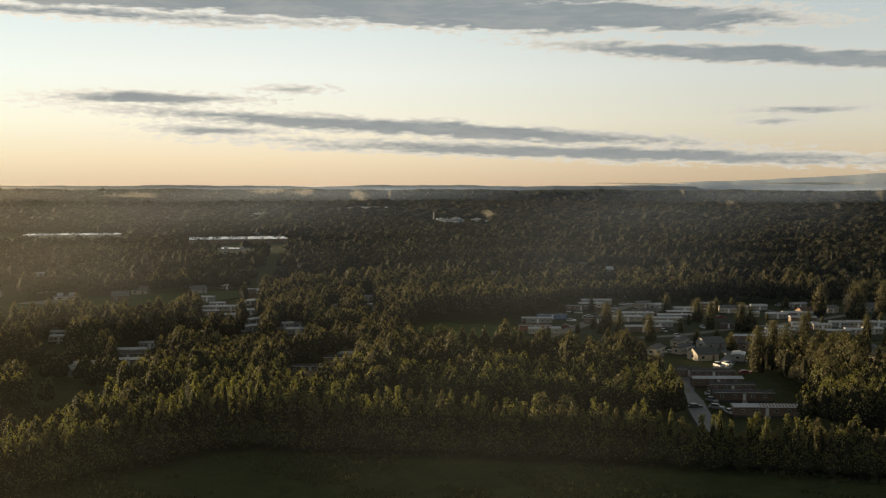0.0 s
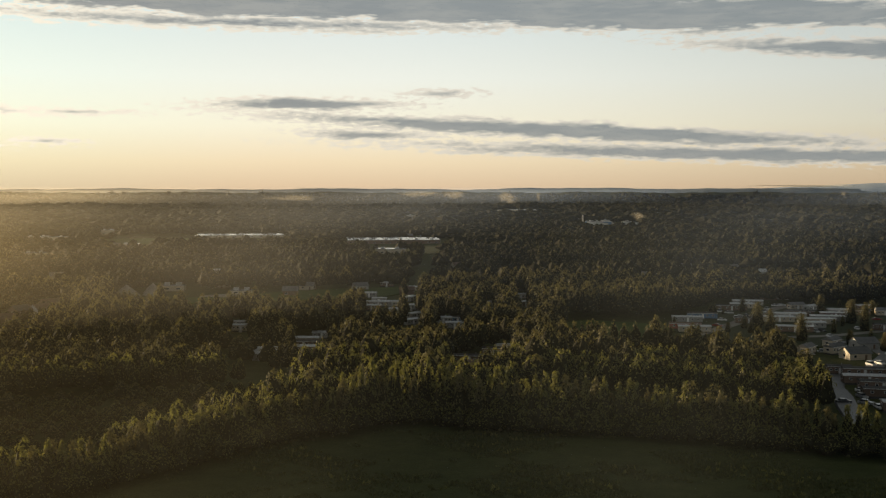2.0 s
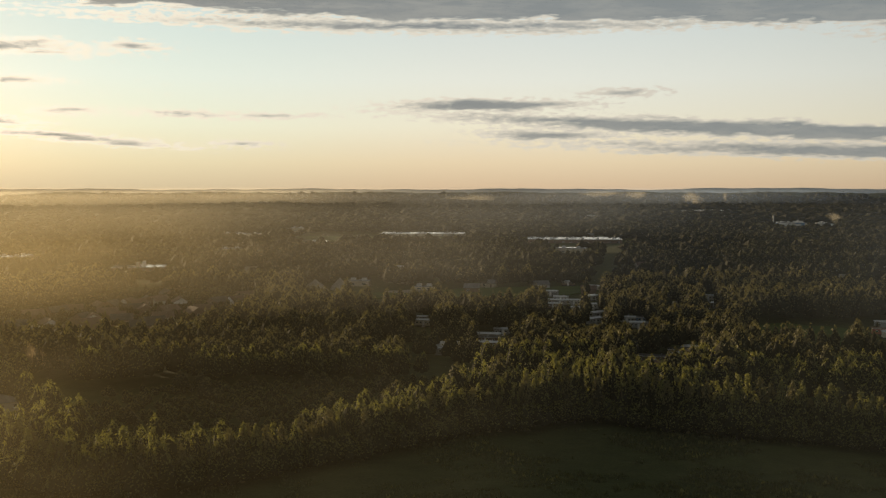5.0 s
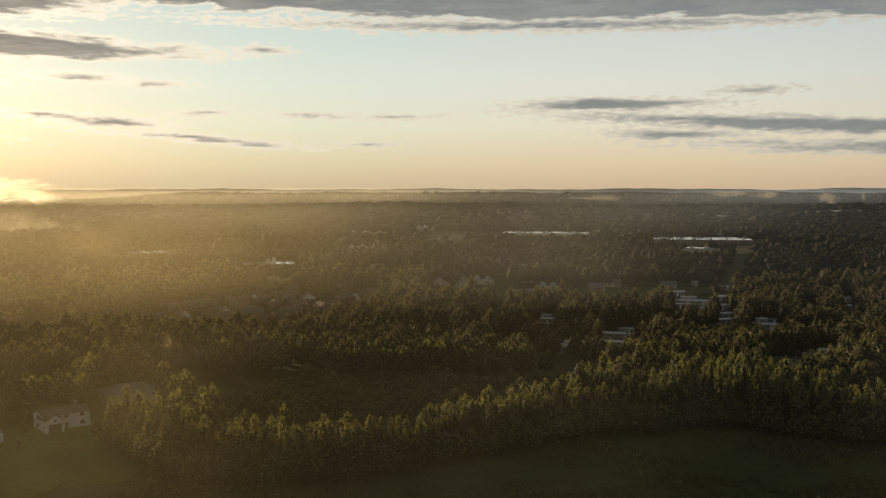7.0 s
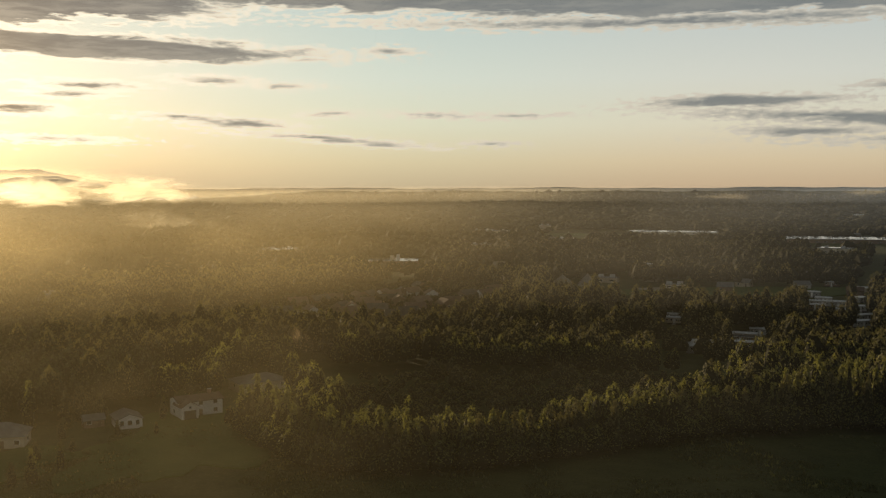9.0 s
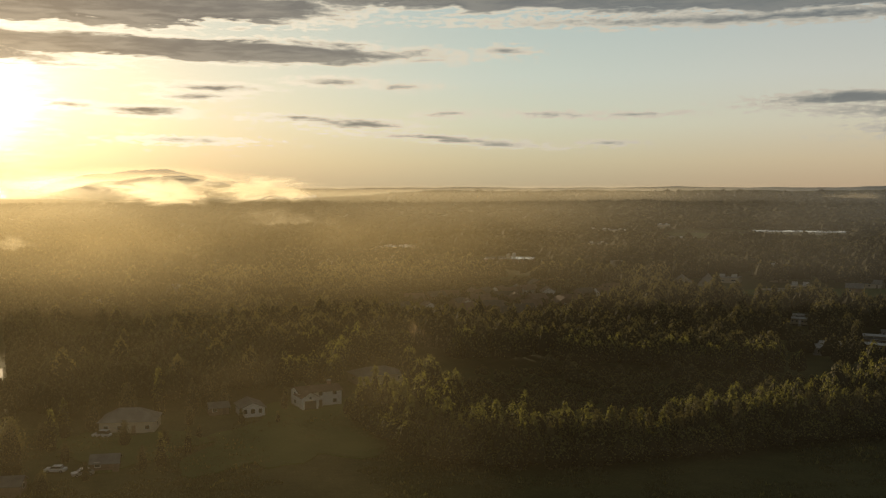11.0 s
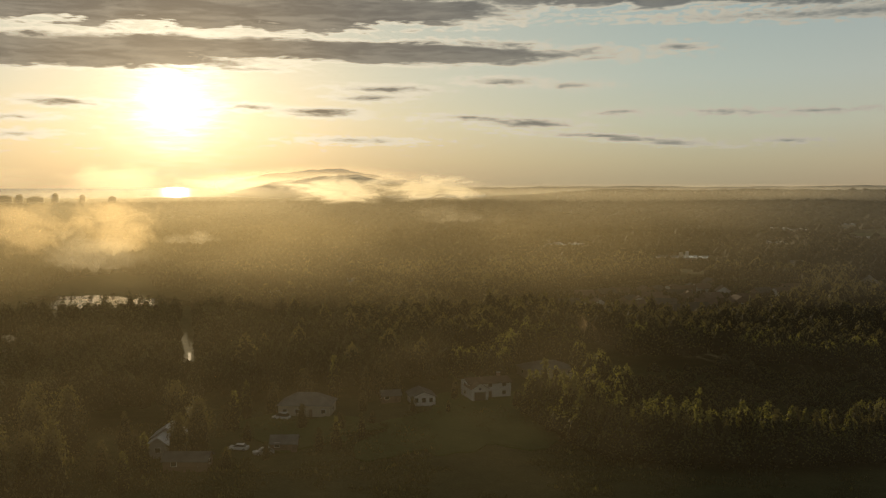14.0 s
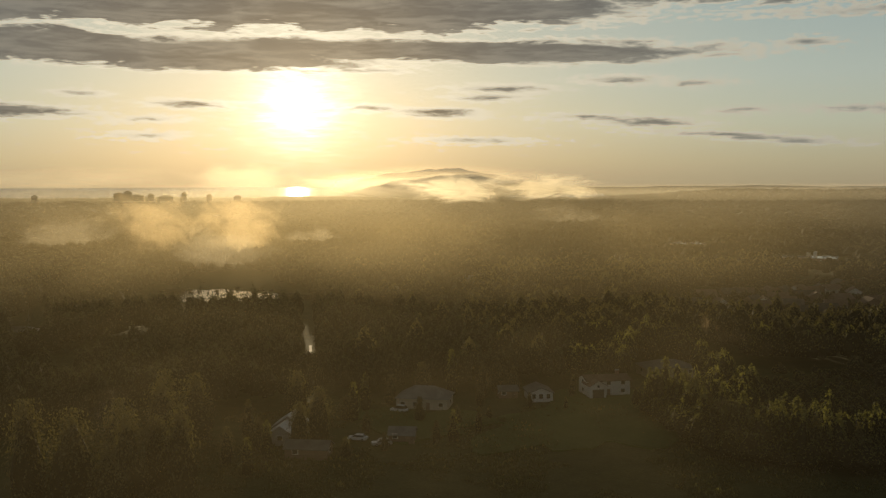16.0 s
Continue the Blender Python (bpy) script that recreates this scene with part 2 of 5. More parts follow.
def surface(name, a, b, scale=0.6, rough=0.7, metal=0.0, stretch=None, fine=9.0, depth=0.02, vary=0.0):
    """Two-scale mottled paint, wood, metal or masonry between the colours a and b."""
    m, nt, bs = material(name)
    big = noise_node(nt, scale, 4.0, stretch=stretch)
    small = noise_node(nt, fine, 5.0, stretch=stretch)
    c = ramp_node(nt, big.outputs[0], ((0.3, a), (0.72, b)))
    c = mix_node(nt, 0.25, c, ramp_node(nt, small.outputs[0], ((0.3, tuple(q * 0.7 for q in a)), (0.7, b))))
    if vary:
        oi = nt.nodes.new("ShaderNodeObjectInfo")
        hs = nt.nodes.new("ShaderNodeHueSaturation")
        mr = nt.nodes.new("ShaderNodeMapRange")
        nt.links.new(oi.outputs["Random"], mr.inputs[0])
        mr.inputs[3].default_value, mr.inputs[4].default_value = 1 - vary, 1 + vary
        nt.links.new(mr.outputs[0], hs.inputs["Value"])
        nt.links.new(c, hs.inputs["Color"])
        c = hs.outputs[0]
    nt.links.new(c, bs.inputs["Base Color"])
    bs.inputs["Roughness"].default_value, bs.inputs["Metallic"].default_value = rough, metal
    if rough > 0.74:
        bs.inputs["Specular IOR Level"].default_value = 0.12
    bump(nt, bs, small.outputs[0], 0.25, depth)
    return m


def foliage(name, dark, light, through=0.38):
    """Leaves: matt, with the sun shining through them; each leaf and each crown a little different."""
    m, nt, bs = material(name)
    nt.nodes.remove(bs)
    geo = nt.nodes.new("ShaderNodeNewGeometry")
    patch = noise_node(nt, 0.11, 3.0)
    c = ramp_node(nt, geo.outputs["Random Per Island"], ((0.0, dark), (1.0, light)))
    c = mix_node(nt, ramp_node(nt, patch.outputs[0], ((0.38, (0, 0, 0)), (0.64, (1, 1, 1)))), c, mix_node(nt, 0.6, c, (light[0] * 1.18, light[1] * 1.12, light[2] * 1.0)))
    d = nt.nodes.new("ShaderNodeBsdfDiffuse")
    t = nt.nodes.new("ShaderNodeBsdfTranslucent")
    g = nt.nodes.new("ShaderNodeBsdfGlossy")
    g.inputs["Roughness"].default_value = 0.62
    nt.links.new(c, d.inputs[0])
    nt.links.new(mix_node(nt, 0.5, c, (light[0] * 1.7, light[1] * 1.75, light[2] * 0.9)), t.inputs[0])
    mx = nt.nodes.new("ShaderNodeMixShader")
    mx.inputs[0].default_value = through
    nt.links.new(d.outputs[0], mx.inputs[1])
    nt.links.new(t.outputs[0], mx.inputs[2])
    m2 = nt.nodes.new("ShaderNodeMixShader")
    m2.inputs[0].default_value = 0.03
    nt.links.new(mx.outputs[0], m2.inputs[1])
    nt.links.new(g.outputs[0], m2.inputs[2])
    nt.links.new(m2.outputs[0], nt.nodes["Material Output"].inputs[0])
    return m


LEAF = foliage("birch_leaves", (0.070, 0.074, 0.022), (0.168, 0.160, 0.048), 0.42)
LEAF_AUTUMN = foliage("poplar_leaves", (0.062, 0.058, 0.024), (0.122, 0.106, 0.042), 0.28)
LEAF_FAR = foliage("distant_leaves", (0.040, 0.042, 0.022), (0.078, 0.074, 0.036), 0.3)
LEAF_DARK = foliage("dark_mixed_leaves", (0.020, 0.026, 0.012), (0.052, 0.056, 0.022), 0.16)
NEEDLE = foliage("spruce_needles", (0.014, 0.022, 0.010), (0.035, 0.042, 0.016), 0.2)
# the shade inside a crown is put into this twig colour, far below bark
SHADED_TWIGS = surface("shaded_inner_twigs", (0.013, 0.013, 0.007), (0.030, 0.028, 0.015), 0.5, 0.95, fine=3.0)
BARK = surface("grey_bark", (0.07, 0.058, 0.045), (0.14, 0.12, 0.10), 2.0, 0.9, stretch=(3, 3, 0.6))


def ground_material():
    m, nt, bs = material("meadow_soil")
    a = noise_node(nt, 0.012, 5.0)
    b = noise_node(nt, 0.16, 6.0, 0.65)
    c = noise_node(nt, 2.2, 4.0)
    grass = ramp_node(nt, b.outputs[0], ((0.30, (0.030, 0.040, 0.012)), (0.52, (0.046, 0.056, 0.016)), (0.72, (0.078, 0.078, 0.028))))
    wild = ramp_node(nt, b.outputs[0], ((0.35, (0.028, 0.036, 0.012)), (0.7, (0.060, 0.064, 0.022))))
    col = mix_node(nt, ramp_node(nt, a.outputs[0], ((0.42, (0, 0, 0)), (0.6, (1, 1, 1)))), grass, wild)
    col = mix_node(nt, 0.3, col, ramp_node(nt, c.outputs[0], ((0.3, (0.02, 0.03, 0.01)), (0.7, (0.11, 0.11, 0.04)))))
    nt.links.new(col, bs.inputs["Base Color"])
    bs.inputs["Roughness"].default_value = 0.95
    bs.inputs["Specular IOR Level"].default_value = 0.1
    bump(nt, bs, b.outputs[0], 0.8, 0.6)
    return m


SOIL = ground_material()
LAWN = surface("mown_lawn", (0.045, 0.070, 0.016), (0.075, 0.105, 0.026), 0.08, 0.95, fine=1.5, depth=0.05)
FARWOOD = surface("far_woods", (0.020, 0.026, 0.010), (0.050, 0.055, 0.020), 0.004, 0.95, fine=0.05, depth=2.0)
# distance haze is put into the pale blue-greys of snowy rock and far hills
HAZED_ROCK = surface("hazed_snowy_rock", (0.54, 0.62, 0.70), (0.68, 0.74, 0.79), 0.004, 0.95, fine=0.03, depth=3.0)
HAZED_HILL = surface("hazed_far_hills", (0.18, 0.21, 0.22), (0.25, 0.275, 0.28), 0.004, 0.95, fine=0.03, depth=3.0)
ASPHALT = surface("worn_asphalt", (0.09, 0.09, 0.092), (0.17, 0.165, 0.16), 0.15, 0.55, fine=3.0)
GRAVEL = surface("pale_gravel", (0.16, 0.15, 0.13), (0.28, 0.26, 0.23), 0.1, 0.9, fine=2.0)



def water_material(name, tint, rough, scale):
    m, nt, bs = material(name)
    n = noise_node(nt, scale, 4.0)
    bs.inputs["Base Color"].default_value = (*tint, 1)
    bs.inputs["Roughness"].default_value = rough
    bs.inputs["IOR"].default_value = 1.33
    bump(nt, bs, n.outputs[0], 0.35, 0.3)
    return m


SEA = water_material("open_water", (0.05, 0.06, 0.06), 0.16, 0.05)
POND = water_material("pond_water", (0.02, 0.025, 0.02), 0.08, 0.6)

# ---------------------------------------------------------------- mesh helpers
def raw_mesh(name, verts, faces, mat, smooth=False, inner=None):
    """A mesh from number arrays: n x 3 places, m x k corner numbers."""
    verts, faces = np.asarray(verts, np.float32), np.asarray(faces, np.int32)
    me = bpy.data.meshes.new(name)
    k = faces.shape[1]
    me.vertices.add(len(verts))
    me.vertices.foreach_set("co", verts.ravel())
    me.loops.add(faces.size)
    me.loops.foreach_set("vertex_index", faces.ravel())
    me.polygons.add(len(faces))
    me.polygons.foreach_set("loop_start", np.arange(0, faces.size, k, dtype=np.int32))
    if smooth:
        me.polygons.foreach_set("use_smooth", np.ones(len(faces), bool))
    me.materials.append(mat)
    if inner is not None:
        me.materials.append(SHADED_TWIGS)
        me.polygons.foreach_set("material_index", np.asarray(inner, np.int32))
    me.update(calc_edges=True)
    return me


def part(name, bm, mat, parent=None, label=""):
    """One bmesh as one mesh object under a thing or a part."""
    me = bpy.data.meshes.new(name)
    bm.to_mesh(me)
    bm.free()
    me.materials.append(mat)
    ob = new(name, me)
    if parent is not None:
        ob.parent = parent
    if label:
        tagged(ob, label)
    return ob


def box(bm, x0, x1, y0, y1, z0, z1, bevel=0.0):
    r = bmesh.ops.create_cube(bm, size=1.0, matrix=Matrix.Translation(((x0 + x1) / 2, (y0 + y1) / 2, (z0 + z1) / 2)) @ Matrix.Diagonal((x1 - x0, y1 - y0, z1 - z0, 1)))
    if bevel:
        bmesh.ops.bevel(bm, geom=list({e for v in r["verts"] for e in v.link_edges}), offset=bevel, segments=1, affect="EDGES")
    return bm


def prism(bm, outline, x0, x1):
    """Extrudes a closed outline of (y, z) corners from x0 to x1."""
    a = [bm.verts.new((x0, y, z)) for y, z in outline]
    b = [bm.verts.new((x1, y, z)) for y, z in outline]
    n = len(outline)
    for i in range(n):
        bm.faces.new((a[i], a[(i + 1) % n], b[(i + 1) % n], b[i]))
    bm.faces.new(a[::-1])
    bm.faces.new(b)
    bmesh.ops.recalc_face_normals(bm, faces=bm.faces)
    return bm


def tube(bm, a, b, ra, rb, n=6):
    a, b = Vector(a), Vector(b)
    q = (b - a).to_track_quat("Z", "Y").to_matrix()
    ring = lambda c, r: [bm.verts.new(c + q @ Vector((r * math.cos(6.2832 * i / n), r * math.sin(6.2832 * i / n), 0))) for i in range(n)]
    lo, hi = ring(a, ra), ring(b, rb)
    for i in range(n):
        bm.faces.new((lo[i], lo[(i + 1) % n], hi[(i + 1) % n], hi[i]))
    bm.faces.new(hi)
    bm.faces.new(lo[::-1])
    return bm


# ---------------------------------------------------------------- ground and far land
def ring_sheet(name, mat, radii, turns, height, smooth=True):
    """A sheet in rings and spokes round the middle of the flight."""
    R, A = np.meshgrid(np.asarray(radii, float), np.asarray(turns, float), indexing="ij")
    x, y = -5 - R * np.sin(np.radians(A)), -20 + R * np.cos(np.radians(A))
    v = np.stack([x, y, height(x, y, R, A)], -1).reshape(-1, 3)
    n, k = R.shape
    i = (np.arange(n - 1)[:, None] * k + np.arange(k - 1)[None]).ravel()
    f = np.stack([i, i + 1, i + k + 1, i + k], -1)
    return raw_mesh(name, v, f, mat, smooth)


def waves(x, y, size, seed=0.0):
    """Smooth uneven heights of about -1 to 1."""
    s = seed * 7.3
    return (np.sin(x / size + 1.3 * np.sin(y / size * 0.7 + s) + s) + np.sin(y / size * 1.21 + 1.7 * np.sin(x / size * 0.53 - s) + 2 * s) + 0.6 * np.sin((x + y) / size * 2.3 + s) + 0.4 * np.sin((x - 1.3 * y) / size * 4.1 - s)) / 3.0


ground = new("ground", ring_sheet("ground", SOIL, np.concatenate([np.linspace(0.5, 150, 8), np.linspace(156, 620, 90), np.geomspace(640, 4950, 50)]), np.linspace(-180, 180, 361),
                                  lambda x, y, R, A: 0.35 * waves(x, y, 23.0) * np.clip((R - 120) / 60, 0, 1) * np.clip((900 - R) / 200, 0, 1)))
tagged(ground, "open meadow, scrub and forest floor of the valley", "ground", kind="structure")


def ridge(name, label, dist, turns, top, mat, depth=260.0):
    """A low wooded hill along the horizon: front slope, crest and back."""
    turns = np.asarray(turns, float)
    tops = np.array([top(a) for a in turns])
    rows = [(dist, np.zeros_like(tops) - 1), (dist + depth * 0.35, tops * 0.62), (dist + depth * 0.7, tops * 0.95), (dist + depth, tops)]
    v = np.stack([np.stack([-5 - r * np.sin(np.radians(turns)), -20 + r * np.cos(np.radians(turns)), z], -1) for r, z in rows])
    k = len(turns)
    i = (np.arange(3)[:, None] * k + np.arange(k - 1)[None]).ravel()
    ob = new(name, raw_mesh(name, v.reshape(-1, 3), np.stack([i, i + 1, i + k + 1, i + k], -1), mat))
    return tagged(ob, label, "hills", kind="structure")


def bumps(a, f, seed):
    return math.sin(a * f + seed) + 0.6 * math.sin(a * f * 2.3 + seed * 3) + 0.35 * math.sin(a * f * 5.1 + seed * 5) + 0.2 * math.sin(a * f * 11.7 + seed)


ridge("hills_far", "low wooded hills along the horizon in a haze-blue colour", 4500, np.arange(-40, 52.01, 0.15), lambda a: 56 + 2.2 * bumps(a, 0.5, 1.0) + (3.0 if a < 5 else 0), HAZED_HILL, 300)
ridge("hills_near", "dark wooded ridge in front of the far hills", 3800, np.arange(-40, 49.01, 0.12), lambda a: (44 + 1.8 * bumps(a, 0.8, 2.0) + 0.5 * bumps(a, 6.0, 4.0)) * min(1, max(0.3, (50 - a) / 10)), FARWOOD, 300)
ridge("mountain_range", "long mountain slope in a haze-blue colour above the sea mist", 4560, np.arange(-45, -3.9, 0.2), lambda a: 50 + max(0, -6 - a) ** 1.15 * 2.5 + 1.5 * bumps(a, 0.6, 3.0), HAZED_ROCK, 330)
ridge("sleeping_mountain", "lone broad mountain hazy behind the fog", 4560, np.arange(48.8, 61.61, 0.15), lambda a: 44 + 98 * max(0.0, 1 - abs((a - 55.2) / 6.3) ** 1.7) + 4 * bumps(a, 1.4, 1.0), HAZED_ROCK, 330)
ridge("city_shore", "low dark shore with the town on it", 3700, np.arange(44, 100.01, 0.15), lambda a: 20 + 1.5 * bumps(a, 0.7, 2.0) - 6 * max(0, min(1, (60 - a) / 8)), FARWOOD, 220)
sea = new("water", ring_sheet("water", SEA, np.linspace(4300, 4930, 12), np.linspace(46, 110, 90), lambda x, y, R, A: 6 + (R - 4300) / 630 * 47))
tagged(sea, "bright calm inlet shining under the low sun", "sea", kind="structure")


# ---------------------------------------------------------------- trees
def leaf_cloud(rng, height, radius, clumps, leaves, size, low=0.03, slim=0.75):
    """Leaf triangles in clumps inside an uneven, pointed crown; n x 3 x 3 places."""
    u = low + (1 - low) * rng.beta(1.25, 1.15, clumps)
    w = (u - low) / (1 - low)
    prof = radius * 1.75 * np.power(np.clip(w, 0.02, 1), 0.42) * np.power(np.clip(1.02 - w, 0, 1), slim)
    ang = rng.uniform(0, 6.2832, clumps)
    rad = prof * np.sqrt(rng.uniform(0.12, 1.0, clumps)) * rng.uniform(0.75, 1.15, clumps)
    centre = np.stack([rad * np.cos(ang), rad * np.sin(ang), u * height], -1)
    c = np.repeat(centre, leaves, 0)
    spread = np.repeat(0.10 * radius + 0.20 * prof, leaves)[:, None]
    c = c + rng.normal(0, 1, c.shape) * spread * np.array([1, 1, 1.5])
    c[:, 2] = np.clip(c[:, 2], 0.3, height * 1.04)
    n = len(c)
    # leaves lie like shingles: they face outwards from the crown's axis and a little up
    face = rng.normal(0, 0.5, (n, 3)) + np.array([0, 0, 0.45])
    face[:, :2] += c[:, :2] / (np.linalg.norm(c[:, :2], axis=1)[:, None] + 0.25 * radius)
    face /= np.linalg.norm(face, axis=1)[:, None]
    a = rng.normal(0, 0.4, (n, 3)) + np.array([0, 0, 1.0])
    b = np.cross(a, face)
    b /= np.linalg.norm(b, axis=1)[:, None]
    a = np.cross(face, b)
    s = size * rng.uniform(0.6, 1.35, (n, 1))
    return np.stack([c + a * s, c - a * s * 0.6 + b * s * 0.55, c - a * s * 0.6 - b * s * 0.55], 1)


def spruce_cloud(rng, height, radius, leaves, size):
    u = rng.uniform(0.06, 1.0, leaves) ** 1.15
    r = radius * (1 - u) * np.sqrt(rng.uniform(0.2, 1, leaves)) * (0.75 + 0.25 * np.sin(u * 60)) + 0.05
    ang = rng.uniform(0, 6.2832, leaves)
    c = np.stack([r * np.cos(ang), r * np.sin(ang), u * height], -1)
    out = np.stack([np.cos(ang), np.sin(ang), np.full(leaves, -0.35)], -1)
    side = np.stack([-np.sin(ang), np.cos(ang), rng.uniform(-0.3, 0.3, leaves)], -1)
    s = size * rng.uniform(0.6, 1.2, (leaves, 1)) * (0.5 + 0.7 * (1 - u))[:, None]
    return np.stack([c + out * s, c - out * s * 0.4 + side * s * 0.6, c - out * s * 0.4 - side * s * 0.6], 1)


def spindle(rng, height, radius, low, sides=6, rings=(0.0, 0.25, 0.6, 0.85, 1.0), wide=(0.75, 1.0, 0.72, 0.36, 0.0)):
    """The closed, uneven mass of twigs and leaves in the middle of a crown; n x 3 x 3 places."""
    a = np.linspace(0, 6.2832, sides, endpoint=False) + rng.uniform(0, 1)
    loops = []
    for q, w in zip(rings, wide):
        k = radius * w * rng.uniform(0.72, 1.25, sides)
        z = height * (low + (1 - low) * q) + height * 0.03 * rng.normal(0, 1, sides) * (w > 0)
        loops.append(np.stack([k * np.cos(a), k * np.sin(a), z], -1))
    out = []
    for p, q in zip(loops, loops[1:]):
        pn, qn = np.roll(p, -1, 0), np.roll(q, -1, 0)
        out.append(np.stack([p, pn, q], 1))
        if np.ptp(q[:, :2]) > 1e-6:
            out.append(np.stack([pn, qn, q], 1))
    return np.concatenate(out)


def full_crown(seed, radius, leaves, size, low=0.3, sides=6, **shape):
    """A crown one unit tall: a closed mass with leaf sprays standing off it, thickest towards the top."""
    rng = np.random.default_rng(seed)
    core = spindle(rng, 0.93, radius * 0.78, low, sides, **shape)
    u = rng.beta(1.5, 1.05, leaves)
    prof = radius * np.interp(u, (0, 0.25, 0.6, 0.85, 0.95, 1.0), (0.75, 1.0, 0.74, 0.4, 0.2, 0.02))
    ang = rng.uniform(0, 6.2832, leaves)
    r = prof * rng.uniform(0.72, 1.18, leaves)
    c = np.stack([r * np.cos(ang), r * np.sin(ang), low + (1 - low) * u + 0.02 * rng.normal(0, 1, leaves)], -1)
    out = np.stack([np.cos(ang), np.sin(ang), np.full(leaves, 0.55)], -1) + rng.normal(0, 0.35, (leaves, 3))
    out /= np.linalg.norm(out, axis=1)[:, None]
    up = rng.normal(0, 0.35, (leaves, 3)) + np.array([0, 0, 1.0])
    side = np.cross(up, out)
    side /= np.linalg.norm(side, axis=1)[:, None]
    up = np.cross(out, side)
    s = size * rng.uniform(0.6, 1.3, (leaves, 1))
    spray = np.stack([c + up * s * 1.25, c - up * s * 0.6 + side * s * 0.5, c - up * s * 0.6 - side * s * 0.5], 1)
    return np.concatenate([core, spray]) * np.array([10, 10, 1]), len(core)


def tri_mesh(name, tris, mat, core=0):
    v = tris.reshape(-1, 3)
    return raw_mesh(name, v, np.arange(len(v)).reshape(-1, 3), mat, inner=np.arange(len(tris)) < core if core else None)


def trunk_bm(rng, height, thick):
    bm = bmesh.new()
    tube(bm, (0, 0, -0.3), (0.1, 0.05, height * 0.5), thick, thick * 0.6, 7)
    tube(bm, (0.1, 0.05, height * 0.5), (0, 0.1, height * 0.93), thick * 0.6, thick * 0.12, 6)
    for i in range(8):
        z, a = height * (0.22 + 0.08 * i), i * 2.4
        l = height * 0.14 * (1.1 - 0.08 * i)
        tube(bm, (0.06, 0.03, z), (l * math.cos(a), l * math.sin(a), z + l * 0.9), thick * 0.3, thick * 0.08, 4)
    return bm


def tree_thing(seed, height, radius, leaf, label, category="tree", clumps=60, leaves=14, size=0.30, slim=0.95, core=0.8):
    rng = np.random.default_rng(seed)
    root = new("tree")
    tagged(root, label, category, "young trees of the wood")
    part("trunk", trunk_bm(rng, height, 0.13 + 0.006 * height), BARK, root)
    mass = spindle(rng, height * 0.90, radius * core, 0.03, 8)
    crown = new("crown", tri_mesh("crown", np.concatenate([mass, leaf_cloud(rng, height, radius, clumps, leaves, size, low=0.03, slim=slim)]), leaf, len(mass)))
    crown.parent = root
    return root


def inside(x, y, poly):
    c = np.zeros(np.shape(x), bool)
    for (ax, ay), (bx, by) in zip(poly, poly[1:] + poly[:1]):
        c ^= ((ay > y) != (by > y)) & (x < (bx - ax) * (y - ay) / (by - ay + 1e-9) + ax)
    return c


# homes: x, y, length, style, turn in degrees
PARK_WEST = [
    (40.8, 444.7, 13.3, 6, 0), (43.9, 468.9, 14.9, 0, 2), (52.4, 483.5, 13.6, 4, 2), (44.1, 435.7, 13.9, 1, 3),
    (82.8, 543.4, 16.3, 0, 1), (77.5, 528.4, 12.9, 1, 2), (70.8, 518.7, 16.5, 3, 2), (105, 527.4, 7, 5, 20),
    (111.1, 523.5, 7, 0, 50), (101.2, 500.6, 14.1, 3, 0), (94.3, 489.2, 15.1, 0, 0), (87.2, 475.6, 13.4, 1, 0),
    (87.8, 442.1, 15.7, 2, 0), (98.4, 456.9, 12.8, 0, 0), (104.7, 470.1, 14.1, 1, 0), (110.8, 481.3, 16.2, 0, 0),
    (117.1, 494.5, 13.9, 2, 0),
]
PARK_MIDDLE = [
    (121.9, 509.2, 10.5, 0, 0), (72.1, 469.5, 11.4, 3, 0), (81.1, 382.2, 7, 5, 55), (95.1, 402.6, 7, 5, 50),
    (92, 384.5, 7, 5, 40), (139.4, 529.7, 7, 2, 0), (132.8, 507.9, 7, 3, 10), (143.8, 508.1, 7, 5, 0),
    (128.4, 453.3, 8.5, 3, 0), (154.2, 515.9, 7, 0, 80), (149.5, 492.4, 9.2, 1, 0), (163.4, 520.7, 7.8, 0, 0),
    (186.8, 529.2, 7, 0, 20), (196, 509.2, 7, 5, 30), (161.6, 487.1, 10.5, 0, -2), (173.2, 491.5, 14.3, 0, -3),
    (169.7, 474, 11.5, 2, -3), (163.5, 454, 12.8, 0, -4),
]
PARK_EAST = [
    (169.4, 449.4, 8.4, 1, -4), (152.6, 442.2, 12.4, 0, -4), (145.7, 433.8, 13, 0, -4), (139.5, 424.6, 13.5, 1, -3),
    (127.8, 415.2, 16.4, 2, -2), (180.1, 457.3, 7, 0, -5), (188.7, 457.5, 9, 1, -6), (197.8, 457.6, 8.1, 0, -6),
    (187, 437.2, 7.8, 1, -8), (178.1, 434.3, 8.1, 0, -5), (168, 430.4, 11.7, 2, -3), (118.4, 395.1, 7, 3, 75),
    (109.3, 370.3, 7, 0, 70), (148.1, 377, 7, 0, 60), (159.3, 365.2, 7, 5, 50),
]
LANE_HOMES = [
    (83.1, 339.9, 7, 3, 0), (90.5, 336.7, 13.9, 3, 0), (88.4, 323.1, 15.8, 2, 0), (90.2, 313.3, 14.2, 3, -1),
    (90.2, 301.2, 17.6, 3, -2), (90.7, 281.4, 17.5, 7, -2),
]
